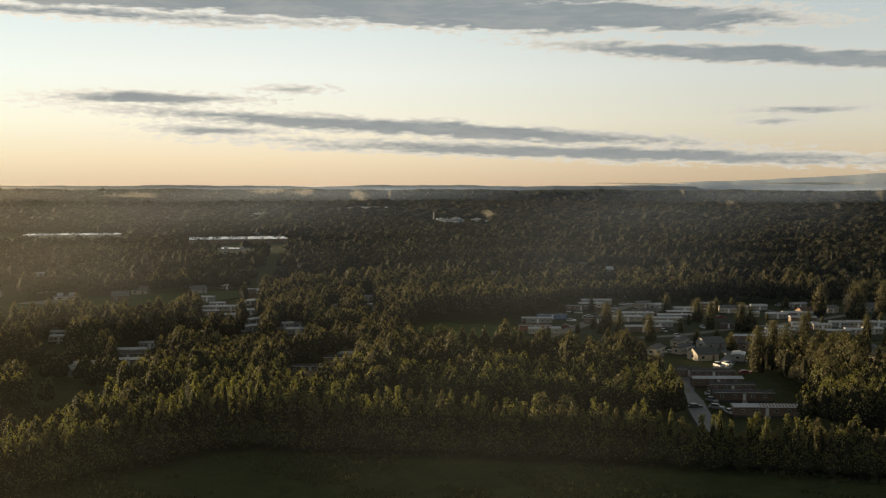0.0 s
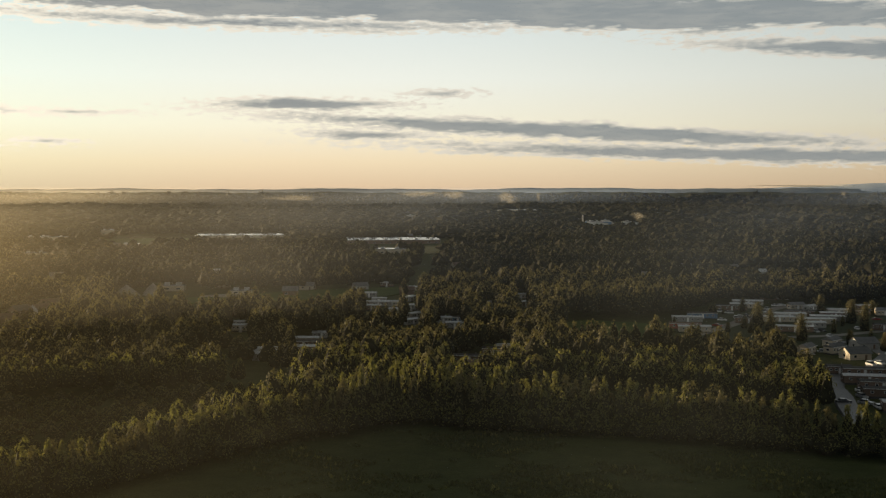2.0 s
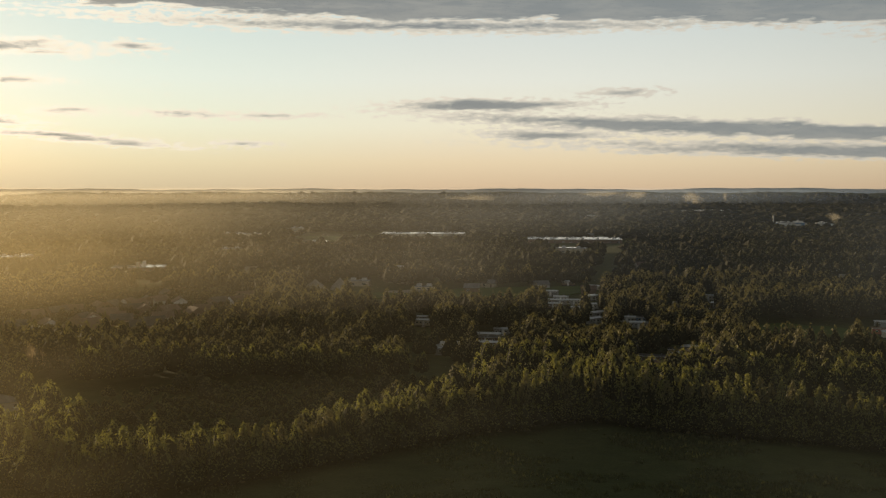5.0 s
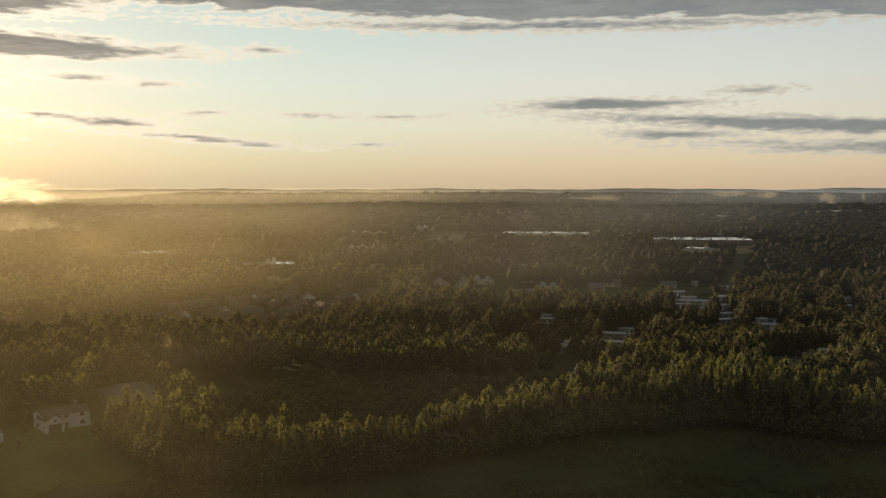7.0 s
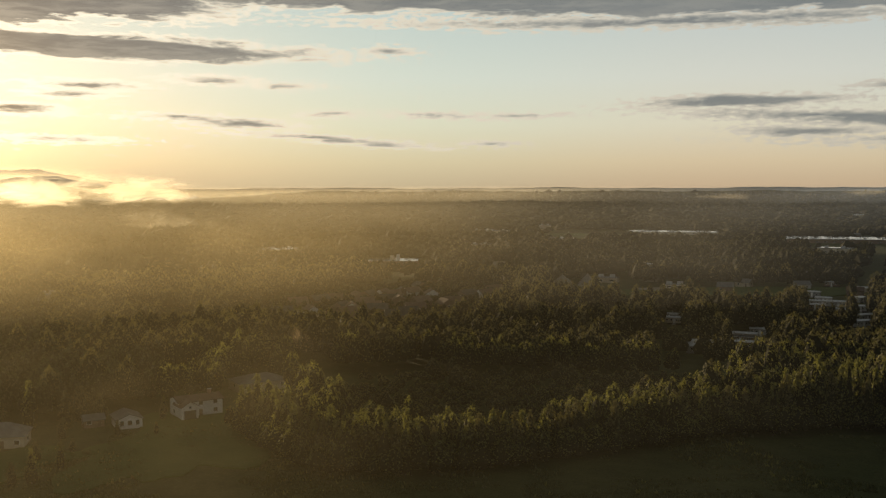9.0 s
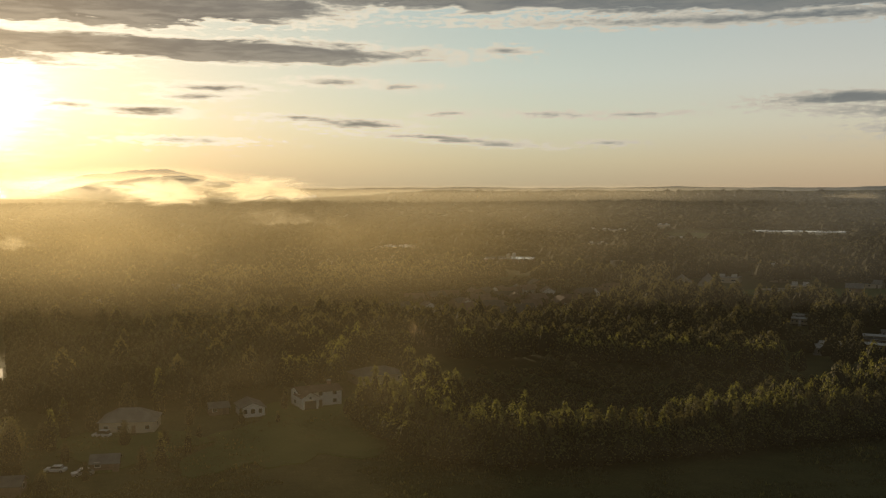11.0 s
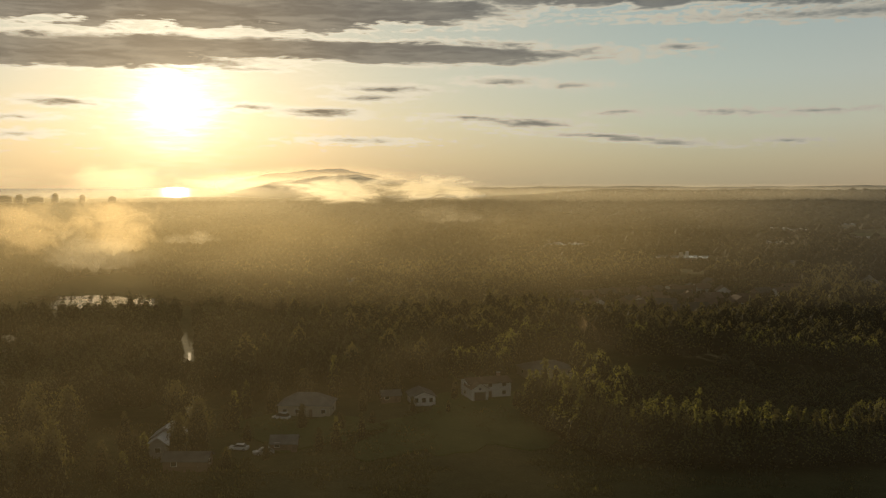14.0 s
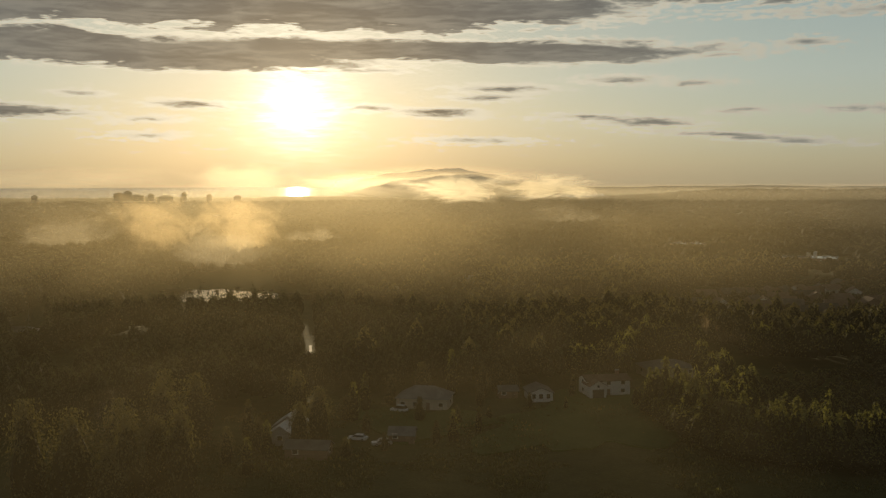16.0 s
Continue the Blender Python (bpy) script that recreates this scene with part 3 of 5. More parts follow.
GROVE_HOMES = [
    (-129.6, 554.5, 7.3, 0, 0), (-118, 526.8, 8, 0, 5), (-115.1, 510.6, 13.4, 0, 8), (-115, 492.9, 10, 2, 8),
    (-107.6, 512.4, 7, 1, 0), (-100.2, 479.9, 7, 0, 0), (-102.6, 537.3, 7, 0, 80), (-110.8, 593, 8.3, 1, 0),
    (-95, 497.8, 7, 0, 10), (-87.5, 463.6, 7, 0, 60), (-84.9, 440.8, 7, 0, 50), (-70.9, 449.6, 8.1, 0, 12),
    (-64.3, 451.2, 7, 4, 12), (-63.2, 432.8, 7, 0, 10), (-132.1, 617.8, 7.4, 2, 0),
]
WOOD_HOMES = [
    (-114.7, 393.8, 7, 0, 5), (-116.9, 377.8, 10.3, 1, 8), (-115.5, 368.7, 10, 3, 8), (-111.1, 356, 7, 2, 5),
    (-45.3, 343.4, 13.9, 3, 0), (-38.7, 361.4, 7, 3, 5), (-34.8, 370.1, 7, 0, 8), (-56, 515.9, 7, 0, 70),
    (-41.3, 559.1, 7.6, 1, 0), (-37.3, 522.1, 7, 2, 30), (-162.7, 421.1, 8, 0, 10), (-156.6, 410.3, 7, 1, 10),
    (-280.9, 699.5, 13.2, 0, 5),
]
COTTAGES = [
    (96.9, 373.4, 8, 20), (106.6, 399.5, 8, 20), (180.8, 498.7, 8, 10), (156.2, 381.3, 8, 40),
    (163.2, 387.9, 8, 60), (220.9, 517.3, 8.2, 10), (-42.7, 324.5, 8, 30),
    (-122.9, 341.6, 8, 15), (-178.5, 594.8, 8, 0), (-145.5, 598.2, 8, 30), (-111.8, 577.5, 9.6, 10),
    (118, 744.6, 16, 10), (100.7, 613, 8, 40), (125.5, 686.2, 8, 0), (189.9, 701.8, 9.2, 10),
    (226.1, 748, 8, 20), (278.7, 766, 11.4, 5), (251.7, 657.4, 12.3, 0), (271.7, 664.2, 11.2, 10),
    (178.9, 626, 8, 30), (250.8, 639.4, 8, 0),
]
STREET_HOUSES = [
    (-340.4, 371.6, 15), (-338.1, 386.3, 30), (-335.9, 395.1, 0), (-331.9, 410.6, 105),
    (-329.7, 417.5, 60), (-327.7, 427.9, 60), (-320.8, 426.3, 15), (-310.5, 407.2, 0),
    (-311.3, 389.3, 0), (-298.4, 377.7, 0), (-309.5, 368.2, 60), (-303.4, 368.2, 90),
    (-294.4, 353.4, 30), (-289.9, 371, 0), (-281.2, 339.3, 15), (-302.5, 406.8, 90),
    (-324.8, 441.6, 90), (-320, 444.5, 30), (-290.4, 409, 30), (-270.4, 368, 15),
    (-276.9, 384.3, 0), (-286.8, 314.8, 30), (-320.4, 337.6, 15), (-275, 416.3, 0),
    (-273.2, 405.4, 105), (-286.5, 449.3, 30), (-279.8, 456.8, 30), (-287.6, 480, 15),
    (-260.5, 454.8, 15), (-239.1, 323, 30), (-350.6, 507.5, 30), (-334.4, 474.1, 105),
    (-311.2, 347.5, 105), (-289.7, 335.7, 30), (-269, 356.3, 0), (-304.9, 441.7, 90),
]
CARS = [
    (83.2, 309, 80), (79.5, 290.1, 60), (73.4, 290.8, 95), (81.7, 284.1, 10),
    (98.7, 358.4, 20), (102.6, 361.5, 20), (80.7, 299.5, 20), (103.9, 344.3, 95),
    (61.1, 477, 80), (68.7, 486.6, 0), (75.1, 495.8, 10), (71.8, 492.2, 80),
    (86.6, 514.4, 0), (68.2, 506.5, 80), (90.3, 526.2, 10), (56.4, 456.1, 60),
    (100.8, 544.7, 80), (97.6, 443.4, 10), (100.6, 445.8, 20), (97.4, 542.9, 95),
    (64.1, 511.7, 95), (100, 428.6, 10), (88, 385.8, 80), (135.5, 490, 95),
    (166.3, 508.6, 80),
    (180.7, 540.5, 80), (181.2, 524.3, 0), (117.9, 455.5, 0),
]
LANE_LINE = [
    (70.8, 261.4), (73, 282.8), (75.4, 300), (76.2, 314.9),
    (82.1, 337.3), (97.9, 353.1), (111.3, 382.7), (111.5, 407.1),
    (99.8, 415.7),
]
ROAD_LINE = [
    (42.1, 423.9), (57.2, 449), (75.7, 487.4), (89.6, 520.7),
    (100.1, 537.9), (120.9, 543.4),
]
CROSS_LINE = [
    (82.8, 424.6), (101, 431.3), (128.3, 450.4), (162.6, 469.3),
    (201.4, 500.6),
]

# low scrub in the hollow behind the bright row
SCRUB = [(-130, 172), (-98, 226), (-86, 252), (-104, 288), (-150, 268), (-196, 240), (-206, 216), (-180, 196), (-152, 176)]

CLEARINGS = [
    # the meadow below the flight, its edge along the young trees, and the lawns of the houses
    [(300, 150), (112, 216), (80, 225), (55, 229), (30, 234), (2, 240), (-26, 240), (-45, 247), (-58, 244), (-66, 232), (-78, 222), (-94, 193), (-109, 170), (-124, 153), (-140, 145), (-155, 151), (-171, 160),
     (-182, 164), (-186, 178), (-202, 186), (-216, 180), (-222, 158), (-228, 140), (-232, 116), (-234, 100), (-240, 70), (-242, 40), (-222, 10), (-160, -20), (0, -120), (300, -120)],
    # trailer park and the lane that leads down to it
    [(14, 372), (26, 428), (40, 470), (70, 552), (150, 552), (240, 540), (245, 430), (170, 372), (112, 352), (106, 268), (64, 262), (72, 352), (64, 364)],
    # mown field beside it
    [(-22, 398), (-8, 470), (40, 474), (30, 415)],
    # sports field and yards
    [(-260, 470), (-268, 560), (-190, 580), (-130, 600), (-60, 720), (-40, 700), (-90, 580), (-160, 500), (-190, 480)],
    # streets of small houses
    [(-305, 268), (-360, 370), (-365, 500), (-300, 500), (-255, 460), (-236, 380), (-230, 304)],
    # pond
    [(-500, 145), (-545, 172), (-540, 210), (-500, 226), (-460, 214), (-440, 180), (-462, 150)],
    # far pale fields and yards
    [(-560, 1000), (-600, 1240), (-430, 1270), (-400, 1030)], [(-290, 1000), (-290, 1160), (-150, 1180), (-150, 1000)], [(-520, 540), (-500, 640), (-420, 640), (-420, 560)],
    [(-40, 1560), (-40, 1730), (80, 1740), (80, 1560)], [(-260, 2400), (-240, 2760), (-90, 2760), (-90, 2400)],
]
# far halls: two ends of the front, depth, height
HALLS = [
    ((-690.4, 1129.4), (-663.4, 1141.9), 18, 4.5),
    ((-657.7, 1109.9), (-629.3, 1123.0), 14, 5),
    ((-664.3, 1276.5), (-648.8, 1283.7), 14, 7),
    ((-497.7, 993.7), (-479.4, 1002.2), 14, 4),
    ((-523.3, 846.0), (-503.9, 855.0), 14, 4),
    ((-643.7, 672.5), (-617.6, 684.7), 16, 4.5),
    ((-646.1, 684.4), (-627.4, 708.9), 12, 4),
    ((-482.4, 323.2), (-475.9, 330.6), 7, 3.2),
    ((-453.4, 252.3), (-446.7, 260.0), 6, 3),
    ((-392.5, 2103.9), (-357.8, 2107.0), 20, 5),
    ((-243.1, 2600.2), (-140.1, 2611.7), 30, 7),
    ((-208.5, 933.8), (-180.0, 934.9), 14, 6),
    ((-266.0, 571.3), (-252.1, 574.7), 8, 4),
    ((1077.0, 3084.5), (1185.4, 3097.8), 30, 7),
    ((-215, 556), (-203, 559), 6, 3),
]
# lanes and yards kept open: from, to, half width
LANES = [(-440, 76, -380, 62, 7), (-426, 72, -470, 94, 8), (-460, 213.6, -272, 117.0, 3.4), (-500, 186, -440, 158, 44), (-500, 186, -595, 233, 26), (-215, 205, -188, 180, 9), (-110, 600, -160, 1000, 8), (240, 600, 60, 760, 9),
         (-217, 552, -188, 474, 22), (-178, 560, -152, 480, 26), (6, 440, 5, 386, 19), (-268, 546, -236, 480, 13)]
for row in PARK_WEST + PARK_MIDDLE + PARK_EAST + LANE_HOMES + GROVE_HOMES + WOOD_HOMES:
    LANES.append((row[0], row[1] + 3, row[0] * 0.87, (row[1] + 20) * 0.87 - 20, row[2] * 0.5))
# a shaded ride behind the front rows of young trees
for ax, ay, bx, by in ((112, 243, 80, 250), (80, 250, 55, 255), (55, 255, 30, 259), (30, 259, 2, 264), (2, 264, -14, 266)):
    LANES.append((ax, ay, bx, by, 13))
for (ax, ay), (bx, by), depth, height in HALLS + [((-473.6, 611.5), (-441.1, 630.7), 24, 3), ((-499.2, 1200.4), (-391.8, 1226.9), 42, 3), ((-275.2, 1096.0), (-172.4, 1121.0), 55, 4)]:
    mx, my, half = (ax + bx) / 2, (ay + by) / 2, math.hypot(bx - ax, by - ay) / 2
    LANES.append((mx, my + depth * 0.5, mx * 0.94, (my + 20) * 0.94 - 20, half + 8))
plain_rng = random.Random(8)
FAR_COTTAGES = []
for i in range(74):
    a, r = plain_rng.uniform(-26, 40), plain_rng.uniform(600, 1300)
    FAR_COTTAGES.append((-5 - r * math.sin(radians(a)), -20 + r * math.cos(radians(a)), plain_rng.uniform(-30, 40)))
    LANES.append((*FAR_COTTAGES[-1][:2], FAR_COTTAGES[-1][0] * 0.985, (FAR_COTTAGES[-1][1] + 20) * 0.985 - 20, 5))
for row in COTTAGES:
    LANES.append((row[0], row[1] + 3, row[0] * 0.96, (row[1] + 20) * 0.96 - 20, row[2] * 0.5))


def open_land(x, y):
    c = np.zeros(np.shape(x), bool)
    for p in CLEARINGS:
        c |= inside(x, y, p)
    for ax, ay, bx, by, w in LANES:
        t = np.clip(((x - ax) * (bx - ax) + (y - ay) * (by - ay)) / ((bx - ax) ** 2 + (by - ay) ** 2), 0, 1)
        c |= np.hypot(x - ax - t * (bx - ax), y - ay - t * (by - ay)) < w
    return c


def scatter(rng, r0, r1, a0, a1, spacing):
    """Jittered stands between two distances from the flight and two bearings (degrees left of +y)."""
    n = int(0.5 * radians(a1 - a0) * (r1 ** 2 - r0 ** 2) / spacing ** 2)
    r = np.sqrt(rng.uniform(r0 ** 2, r1 ** 2, n))
    a = np.radians(rng.uniform(a0, a1, n))
    x, y = -5 - r * np.sin(a), -20 + r * np.cos(a)
    keep = ~open_land(x, y) & (waves(x, y, 21.0, 9.0) > -0.45)
    return x[keep], y[keep]


def stand(name, label, rng, x, y, shapes, leaf, hi, wide, kind="stuff"):
    """One joined stand of trees: each a turned, stretched copy of one of a few crowns."""
    out, inner = [], []
    pick = rng.integers(0, len(shapes), len(x))
    grow = hi(x, y) * rng.uniform(0.74, 1.18, len(x))
    for k, s in enumerate(shapes):
        m = pick == k
        n = int(m.sum())
        if not n:
            continue
        a = rng.uniform(0, 6.2832, n)
        g, w = grow[m][:, None], (wide * rng.uniform(0.8, 1.25, n) * np.sqrt(grow[m] / 10))[:, None]
        tris, core = s
        p = tris.reshape(-1, 3)
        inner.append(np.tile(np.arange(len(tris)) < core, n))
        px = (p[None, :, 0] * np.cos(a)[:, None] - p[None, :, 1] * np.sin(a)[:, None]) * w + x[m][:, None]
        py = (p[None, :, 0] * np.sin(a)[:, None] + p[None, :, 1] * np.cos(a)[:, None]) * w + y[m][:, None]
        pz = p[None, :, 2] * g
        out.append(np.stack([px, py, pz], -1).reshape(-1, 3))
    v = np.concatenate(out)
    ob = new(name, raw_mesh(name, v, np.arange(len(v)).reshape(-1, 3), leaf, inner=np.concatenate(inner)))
    return tagged(ob, label, "woods", kind=kind)


def wood_height(x, y):
    return np.where(inside(x, y, SCRUB), 0.32, 1.0) * (10.6 + 1.5 * np.exp(-((y - 282 + 0.25 * x) / 22) ** 2) * (x > -20) + np.where(np.hypot(x + 5, y + 20) > 335, 3.0, 1.9) * waves(x, y, 33.0, 2.0) + 1.0 * waves(x, y, 9.0, 5.0))


wood_rng = np.random.default_rng(11)
FINE_CROWNS = [full_crown(20 + i, 0.150 + 0.018 * (i % 4), 112, 0.024, 0.34) for i in range(8)]
MID_CROWNS = [full_crown(30 + i, 0.150 + 0.022 * (i % 4), 54, 0.030, 0.34, 5) for i in range(8)]
LOW_RINGS = dict(rings=(0.0, 0.35, 0.8, 1.0), wide=(0.8, 1.0, 0.5, 0.0))
FAR_CROWNS = [full_crown(40 + i, 0.23 + 0.03 * (i % 3), 16, 0.034, 0.30, 4, **LOW_RINGS) for i in range(6)]
SPIRES = [(spruce_cloud(np.random.default_rng(50 + i), 1.0, 0.15, 110, 0.07) * np.array([10, 10, 1]), 0) for i in range(4)]
x, y = scatter(wood_rng, 150, 340, -30, 48, 3.15)
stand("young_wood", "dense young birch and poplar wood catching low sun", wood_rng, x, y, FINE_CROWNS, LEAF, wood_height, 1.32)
# from bearing 48 on, the same crowns carry darker, less translucent leaves
x, y = scatter(wood_rng, 150, 340, 48, 84, 3.3)
stand("dark_wood", "dark mixed wood behind the houses", wood_rng, x, y, FINE_CROWNS, LEAF_DARK, wood_height, 1.32)
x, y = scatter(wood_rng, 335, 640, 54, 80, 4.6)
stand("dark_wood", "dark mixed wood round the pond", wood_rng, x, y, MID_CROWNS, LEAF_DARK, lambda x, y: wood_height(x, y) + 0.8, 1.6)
x, y = scatter(wood_rng, 335, 640, -30, 54, 4.5)
stand("valley_wood", "mixed leafy wood across the valley floor", wood_rng, x, y, MID_CROWNS, LEAF_AUTUMN, lambda x, y: wood_height(x, y) + 0.8, 1.6)
x, y = scatter(wood_rng, 640, 1000, -30, 80, 7.8)
stand("distant_wood", "mixed woods beyond the trailer park", wood_rng, x, y, FAR_CROWNS, LEAF_FAR, lambda x, y: wood_height(x, y) + 0.5, 1.9)
x, y = scatter(wood_rng, 1000, 1700, -30, 80, 12.0)
stand("distant_wood", "distant woods across the plain", wood_rng, x, y, FAR_CROWNS, LEAF_FAR, lambda x, y: wood_height(x, y) + 0.5, 2.9)
x, y = scatter(wood_rng, 1700, 3700, -28, 80, 30)
stand("plain_wood", "far woods fading into the haze", wood_rng, x, y, FAR_CROWNS, LEAF_FAR, lambda x, y: wood_height(x, y) + 3, 5.6)
x, y = scatter(wood_rng, 3350, 3860, -30, 42, 30)
stand("ridge_wood", "dark far woods climbing the low ridge", wood_rng, x, y, FAR_CROWNS, LEAF_FAR, lambda x, y: 15 + 30 * np.clip((np.hypot(x + 5, y + 20) - 3350) / 500, 0, 1) + 2 * waves(x, y, 90.0, 2.0), 6.0)
x, y = scatter(wood_rng, 300, 430, 50, 84, 8.0)
stand("spruce_wood", "dark spruces standing above the leafy wood", wood_rng, x, y, SPIRES, NEEDLE, lambda x, y: wood_height(x, y) + 3.5, 1.0)
x, y = scatter(wood_rng, 430, 900, -28, 60, 42.0)
stand("spruce_wood", "scattered dark spruces among leafy woods", wood_rng, x, y, SPIRES, NEEDLE, lambda x, y: wood_height(x, y) + 3.5, 1.1)
x, y = scatter(wood_rng, 260, 640, -30, 60, 19.0)
stand("old_poplars", "old broad poplars standing above the young wood", wood_rng, x, y, [full_crown(70 + i, 0.20 + 0.02 * i, 190, 0.028, 0.25, 8) for i in range(4)], LEAF_AUTUMN, lambda x, y: wood_height(x, y) + 3.5, 1.5)


# garden trees of the suburb, between its roofs
yard_rng = np.random.default_rng(17)
x, y = yard_rng.uniform(-365, -228, 1500), yard_rng.uniform(266, 500, 1500)
keep = inside(x, y, CLEARINGS[4])
for row in STREET_HOUSES:
    keep &= np.hypot(x - row[0], y - row[1]) > 6.0
stand("garden_trees", "low garden trees between the roofs of the suburb", yard_rng, x[keep], y[keep], MID_CROWNS, LEAF_AUTUMN, lambda x, y: 4.3 + 1.3 * waves(x, y, 13.0, 2.0), 1.4)


def tufts(name, label, rng, x, y, size, leaf):
    """Short blades of grass and weeds in small bunches."""
    n, k = len(x), 4
    c = np.repeat(np.stack([x, y, np.zeros(n)], -1), k, 0) + np.concatenate([rng.normal(0, size * 0.5, (n * k, 2)), np.zeros((n * k, 1))], 1)
    h = size * rng.uniform(0.5, 1.4, n * k)
    a = rng.uniform(0, 6.2832, n * k)
    side = np.stack([np.cos(a), np.sin(a), np.zeros(n * k)], -1) * (size * 0.45)
    tip = np.stack([rng.normal(0, 0.3, n * k) * h, rng.normal(0, 0.3, n * k) * h, h], -1)
    v = np.stack([c + side, c - side, c + tip], 1)
    return tagged(new(name, tri_mesh(name, v, leaf)), label, "grass", kind="stuff")


def in_meadow(rng, count, thresh):
    r, a = np.sqrt(rng.uniform(165 ** 2, 262 ** 2, count)), np.radians(rng.uniform(-27, 78, count))
    x, y = -5 - r * np.sin(a), -20 + r * np.cos(a)
    keep = inside(x, y, CLEARINGS[0]) & (waves(x, y, 9.0, 3.0) + 0.5 * waves(x, y, 3.1, 1.0) > thresh)
    return x[keep], y[keep]


GRASS = foliage("meadow_grass", (0.040, 0.050, 0.016), (0.085, 0.088, 0.030), 0.4)
tufts("meadow_grass", "long pale meadow grass in uneven patches", wood_rng, *in_meadow(wood_rng, 42000, 0.0), 0.55, GRASS)
tufts("meadow_weeds", "taller dark weeds scattered over the meadow", wood_rng, *in_meadow(wood_rng, 2600, 0.4), 0.8, LEAF)


# ---------------------------------------------------------------- the nearest trees, one by one
EDGE = [(112, 216), (80, 225), (55, 229), (30, 234), (2, 240), (-26, 240), (-45, 247), (-58, 244), (-66, 232), (-78, 222), (-94, 193), (-109, 170), (-124, 153), (-140, 145), (-155, 151), (-171, 160), (-183, 165)]
MODELS = [tree_thing(60 + i, 11.0 + 0.9 * (i % 3), 1.55 + 0.25 * (i % 4), LEAF if i % 3 else LEAF_AUTUMN, ("slender young poplar with green leaves at the meadow edge", "tall young birch with yellowing leaves in a dense row", "bushy young poplar crowded among its neighbours")[i % 3]) for i in range(6)]
edge_rng = random.Random(5)
spots = []
for (ax, ay), (bx, by) in zip(EDGE, EDGE[1:]):
    length = math.hypot(bx - ax, by - ay)
    ux, uy = (bx - ax) / length, (by - ay) / length
    s = 0.0
    while s < length:
        inward = edge_rng.uniform(-0.5, 5.5)
        spots.append((ax + ux * s + uy * inward, ay + uy * s - ux * inward, edge_rng.uniform(0.90, 1.16) * (0.97 if ax < -60 else 1.2 if ax < 10 else 1.05 if ax < 60 else 0.90)))
        s += edge_rng.uniform(1.5, 2.9)
spots = spots[:262]
# tall poplars in the gardens and beside the lane
spots += [(-216, 100, 0.75), (-224, 108, 0.8), (-186, 108, 0.6), (-226, 136, 1.0), (-220, 142, 0.85), (-217, 150, 0.7), (-207, 162, 0.42), (-211.5, 166.5, 0.38), (-190, 118, 0.5), (-199, 128, 0.3), (-196, 150, 0.28), (-214, 72, 0.8), (-196, 68, 0.7), (-188, 60, 0.6)]
for i, (x, y, g) in enumerate(spots):
    k = edge_rng.randrange(6)
    t = MODELS[i] if i < 6 else copy_thing(MODELS[k], Matrix())
    w = g ** 0.6 * edge_rng.uniform(0.85, 1.2)
    t.matrix_basis = pose(x, y, 0, 0, 0, edge_rng.uniform(0, 360)) @ Matrix.Diagonal((w, w, g, 1))


# thicket that closes the foot of the rows
thicket = []
for (ax, ay), (bx, by) in zip(EDGE, EDGE[1:]):
    length = math.hypot(bx - ax, by - ay)
    ux, uy = (bx - ax) / length, (by - ay) / length
    for i in range(int(length * 3.4)):
        s, inward = edge_rng.uniform(0, length), edge_rng.uniform(-3.0, 6.0)
        thicket.append((ax + ux * s + uy * inward, ay + uy * s - ux * inward))
thicket = np.array(thicket)
stand("edge_thicket", "dense dark thicket along the foot of the young trees", wood_rng, thicket[:, 0], thicket[:, 1], FINE_CROWNS, LEAF, lambda x, y: 6.2 + 1.4 * waves(x, y, 7.0, 4.0), 1.6)

# broad old poplars in the gardens and round the trailer park
POPLARS = [tree_thing(80 + i, 12.5, 3.5 + 0.4 * i, LEAF_AUTUMN, ("broad old poplar with sunlit yellow-green leaves", "spreading poplar standing beside the homes", "large loose-crowned poplar in a garden")[i], clumps=120, leaves=18, size=0.30, slim=0.78, core=0.75) for i in range(3)]
park_poplars = [(72.6, 445.3, 1), (75.7, 429.8, 0.9), (85.7, 415.5, 0.9), (113.5, 509.7, 0.8), (75.7, 512.7, 0.6), (120.2, 474.9, 0.9), (119.9, 450.2, 1), (132.2, 444.7, 1), (136, 444.7, 0.85), (151.2, 419.7, 0.9), (184.8, 493.1, 1.3), (201.1, 490, 1.4), (175.7, 416, 0.9), (112.5, 391.4, 0.6), (226.1, 515.9, 1.2), (109.3, 347.9, 1.25), (115.7, 351.5, 1.35), (121.6, 355.3, 1.2), (122.6, 341.2, 1.2), (132.3, 351.8, 1.1), (136.2, 341.4, 1.2), (142.7, 344.9, 1.1), (129.7, 334.6, 1.2)]
park_poplars += [(112, 290, 1.2), (116, 305, 1.3), (122, 296, 1.15), (128, 312, 1.3), (136, 300, 1.2), (120, 325, 1.2), (132, 330, 1.25), (145, 318, 1.2), (142, 340, 1.1), (155, 330, 1.25)]
garden_poplars = [(-181.8, 44.4, 1.30), (-186, 36, 1.22), (-193, 28.5, 1.25), (-190, 43, 1.05), (-200, 22, 1.35), (-206, 41, 1.1), (-213, 52, 1.2), (-220, 62, 1.15), (-232, 60, 1.1), (-203.5, 84, 0.95), (-228, 128, 0.75), (-224, 150, 0.7), (-198, 60, 0.6), (-226, 90, 0.9), (-178, 30, 1.0), (-197, 76, 0.85), (-189, 92, 0.3), (-205, 97, 0.35), (-187, 104, 0.4), (-207, 113, 0.45), (-200, 119, 0.35), (-212, 135, 0.4), (-203, 144, 0.3), (-226, 117, 0.6), (-218, 99, 0.5), (-204, 70, 0.55), (-188, 82, 0.35)]
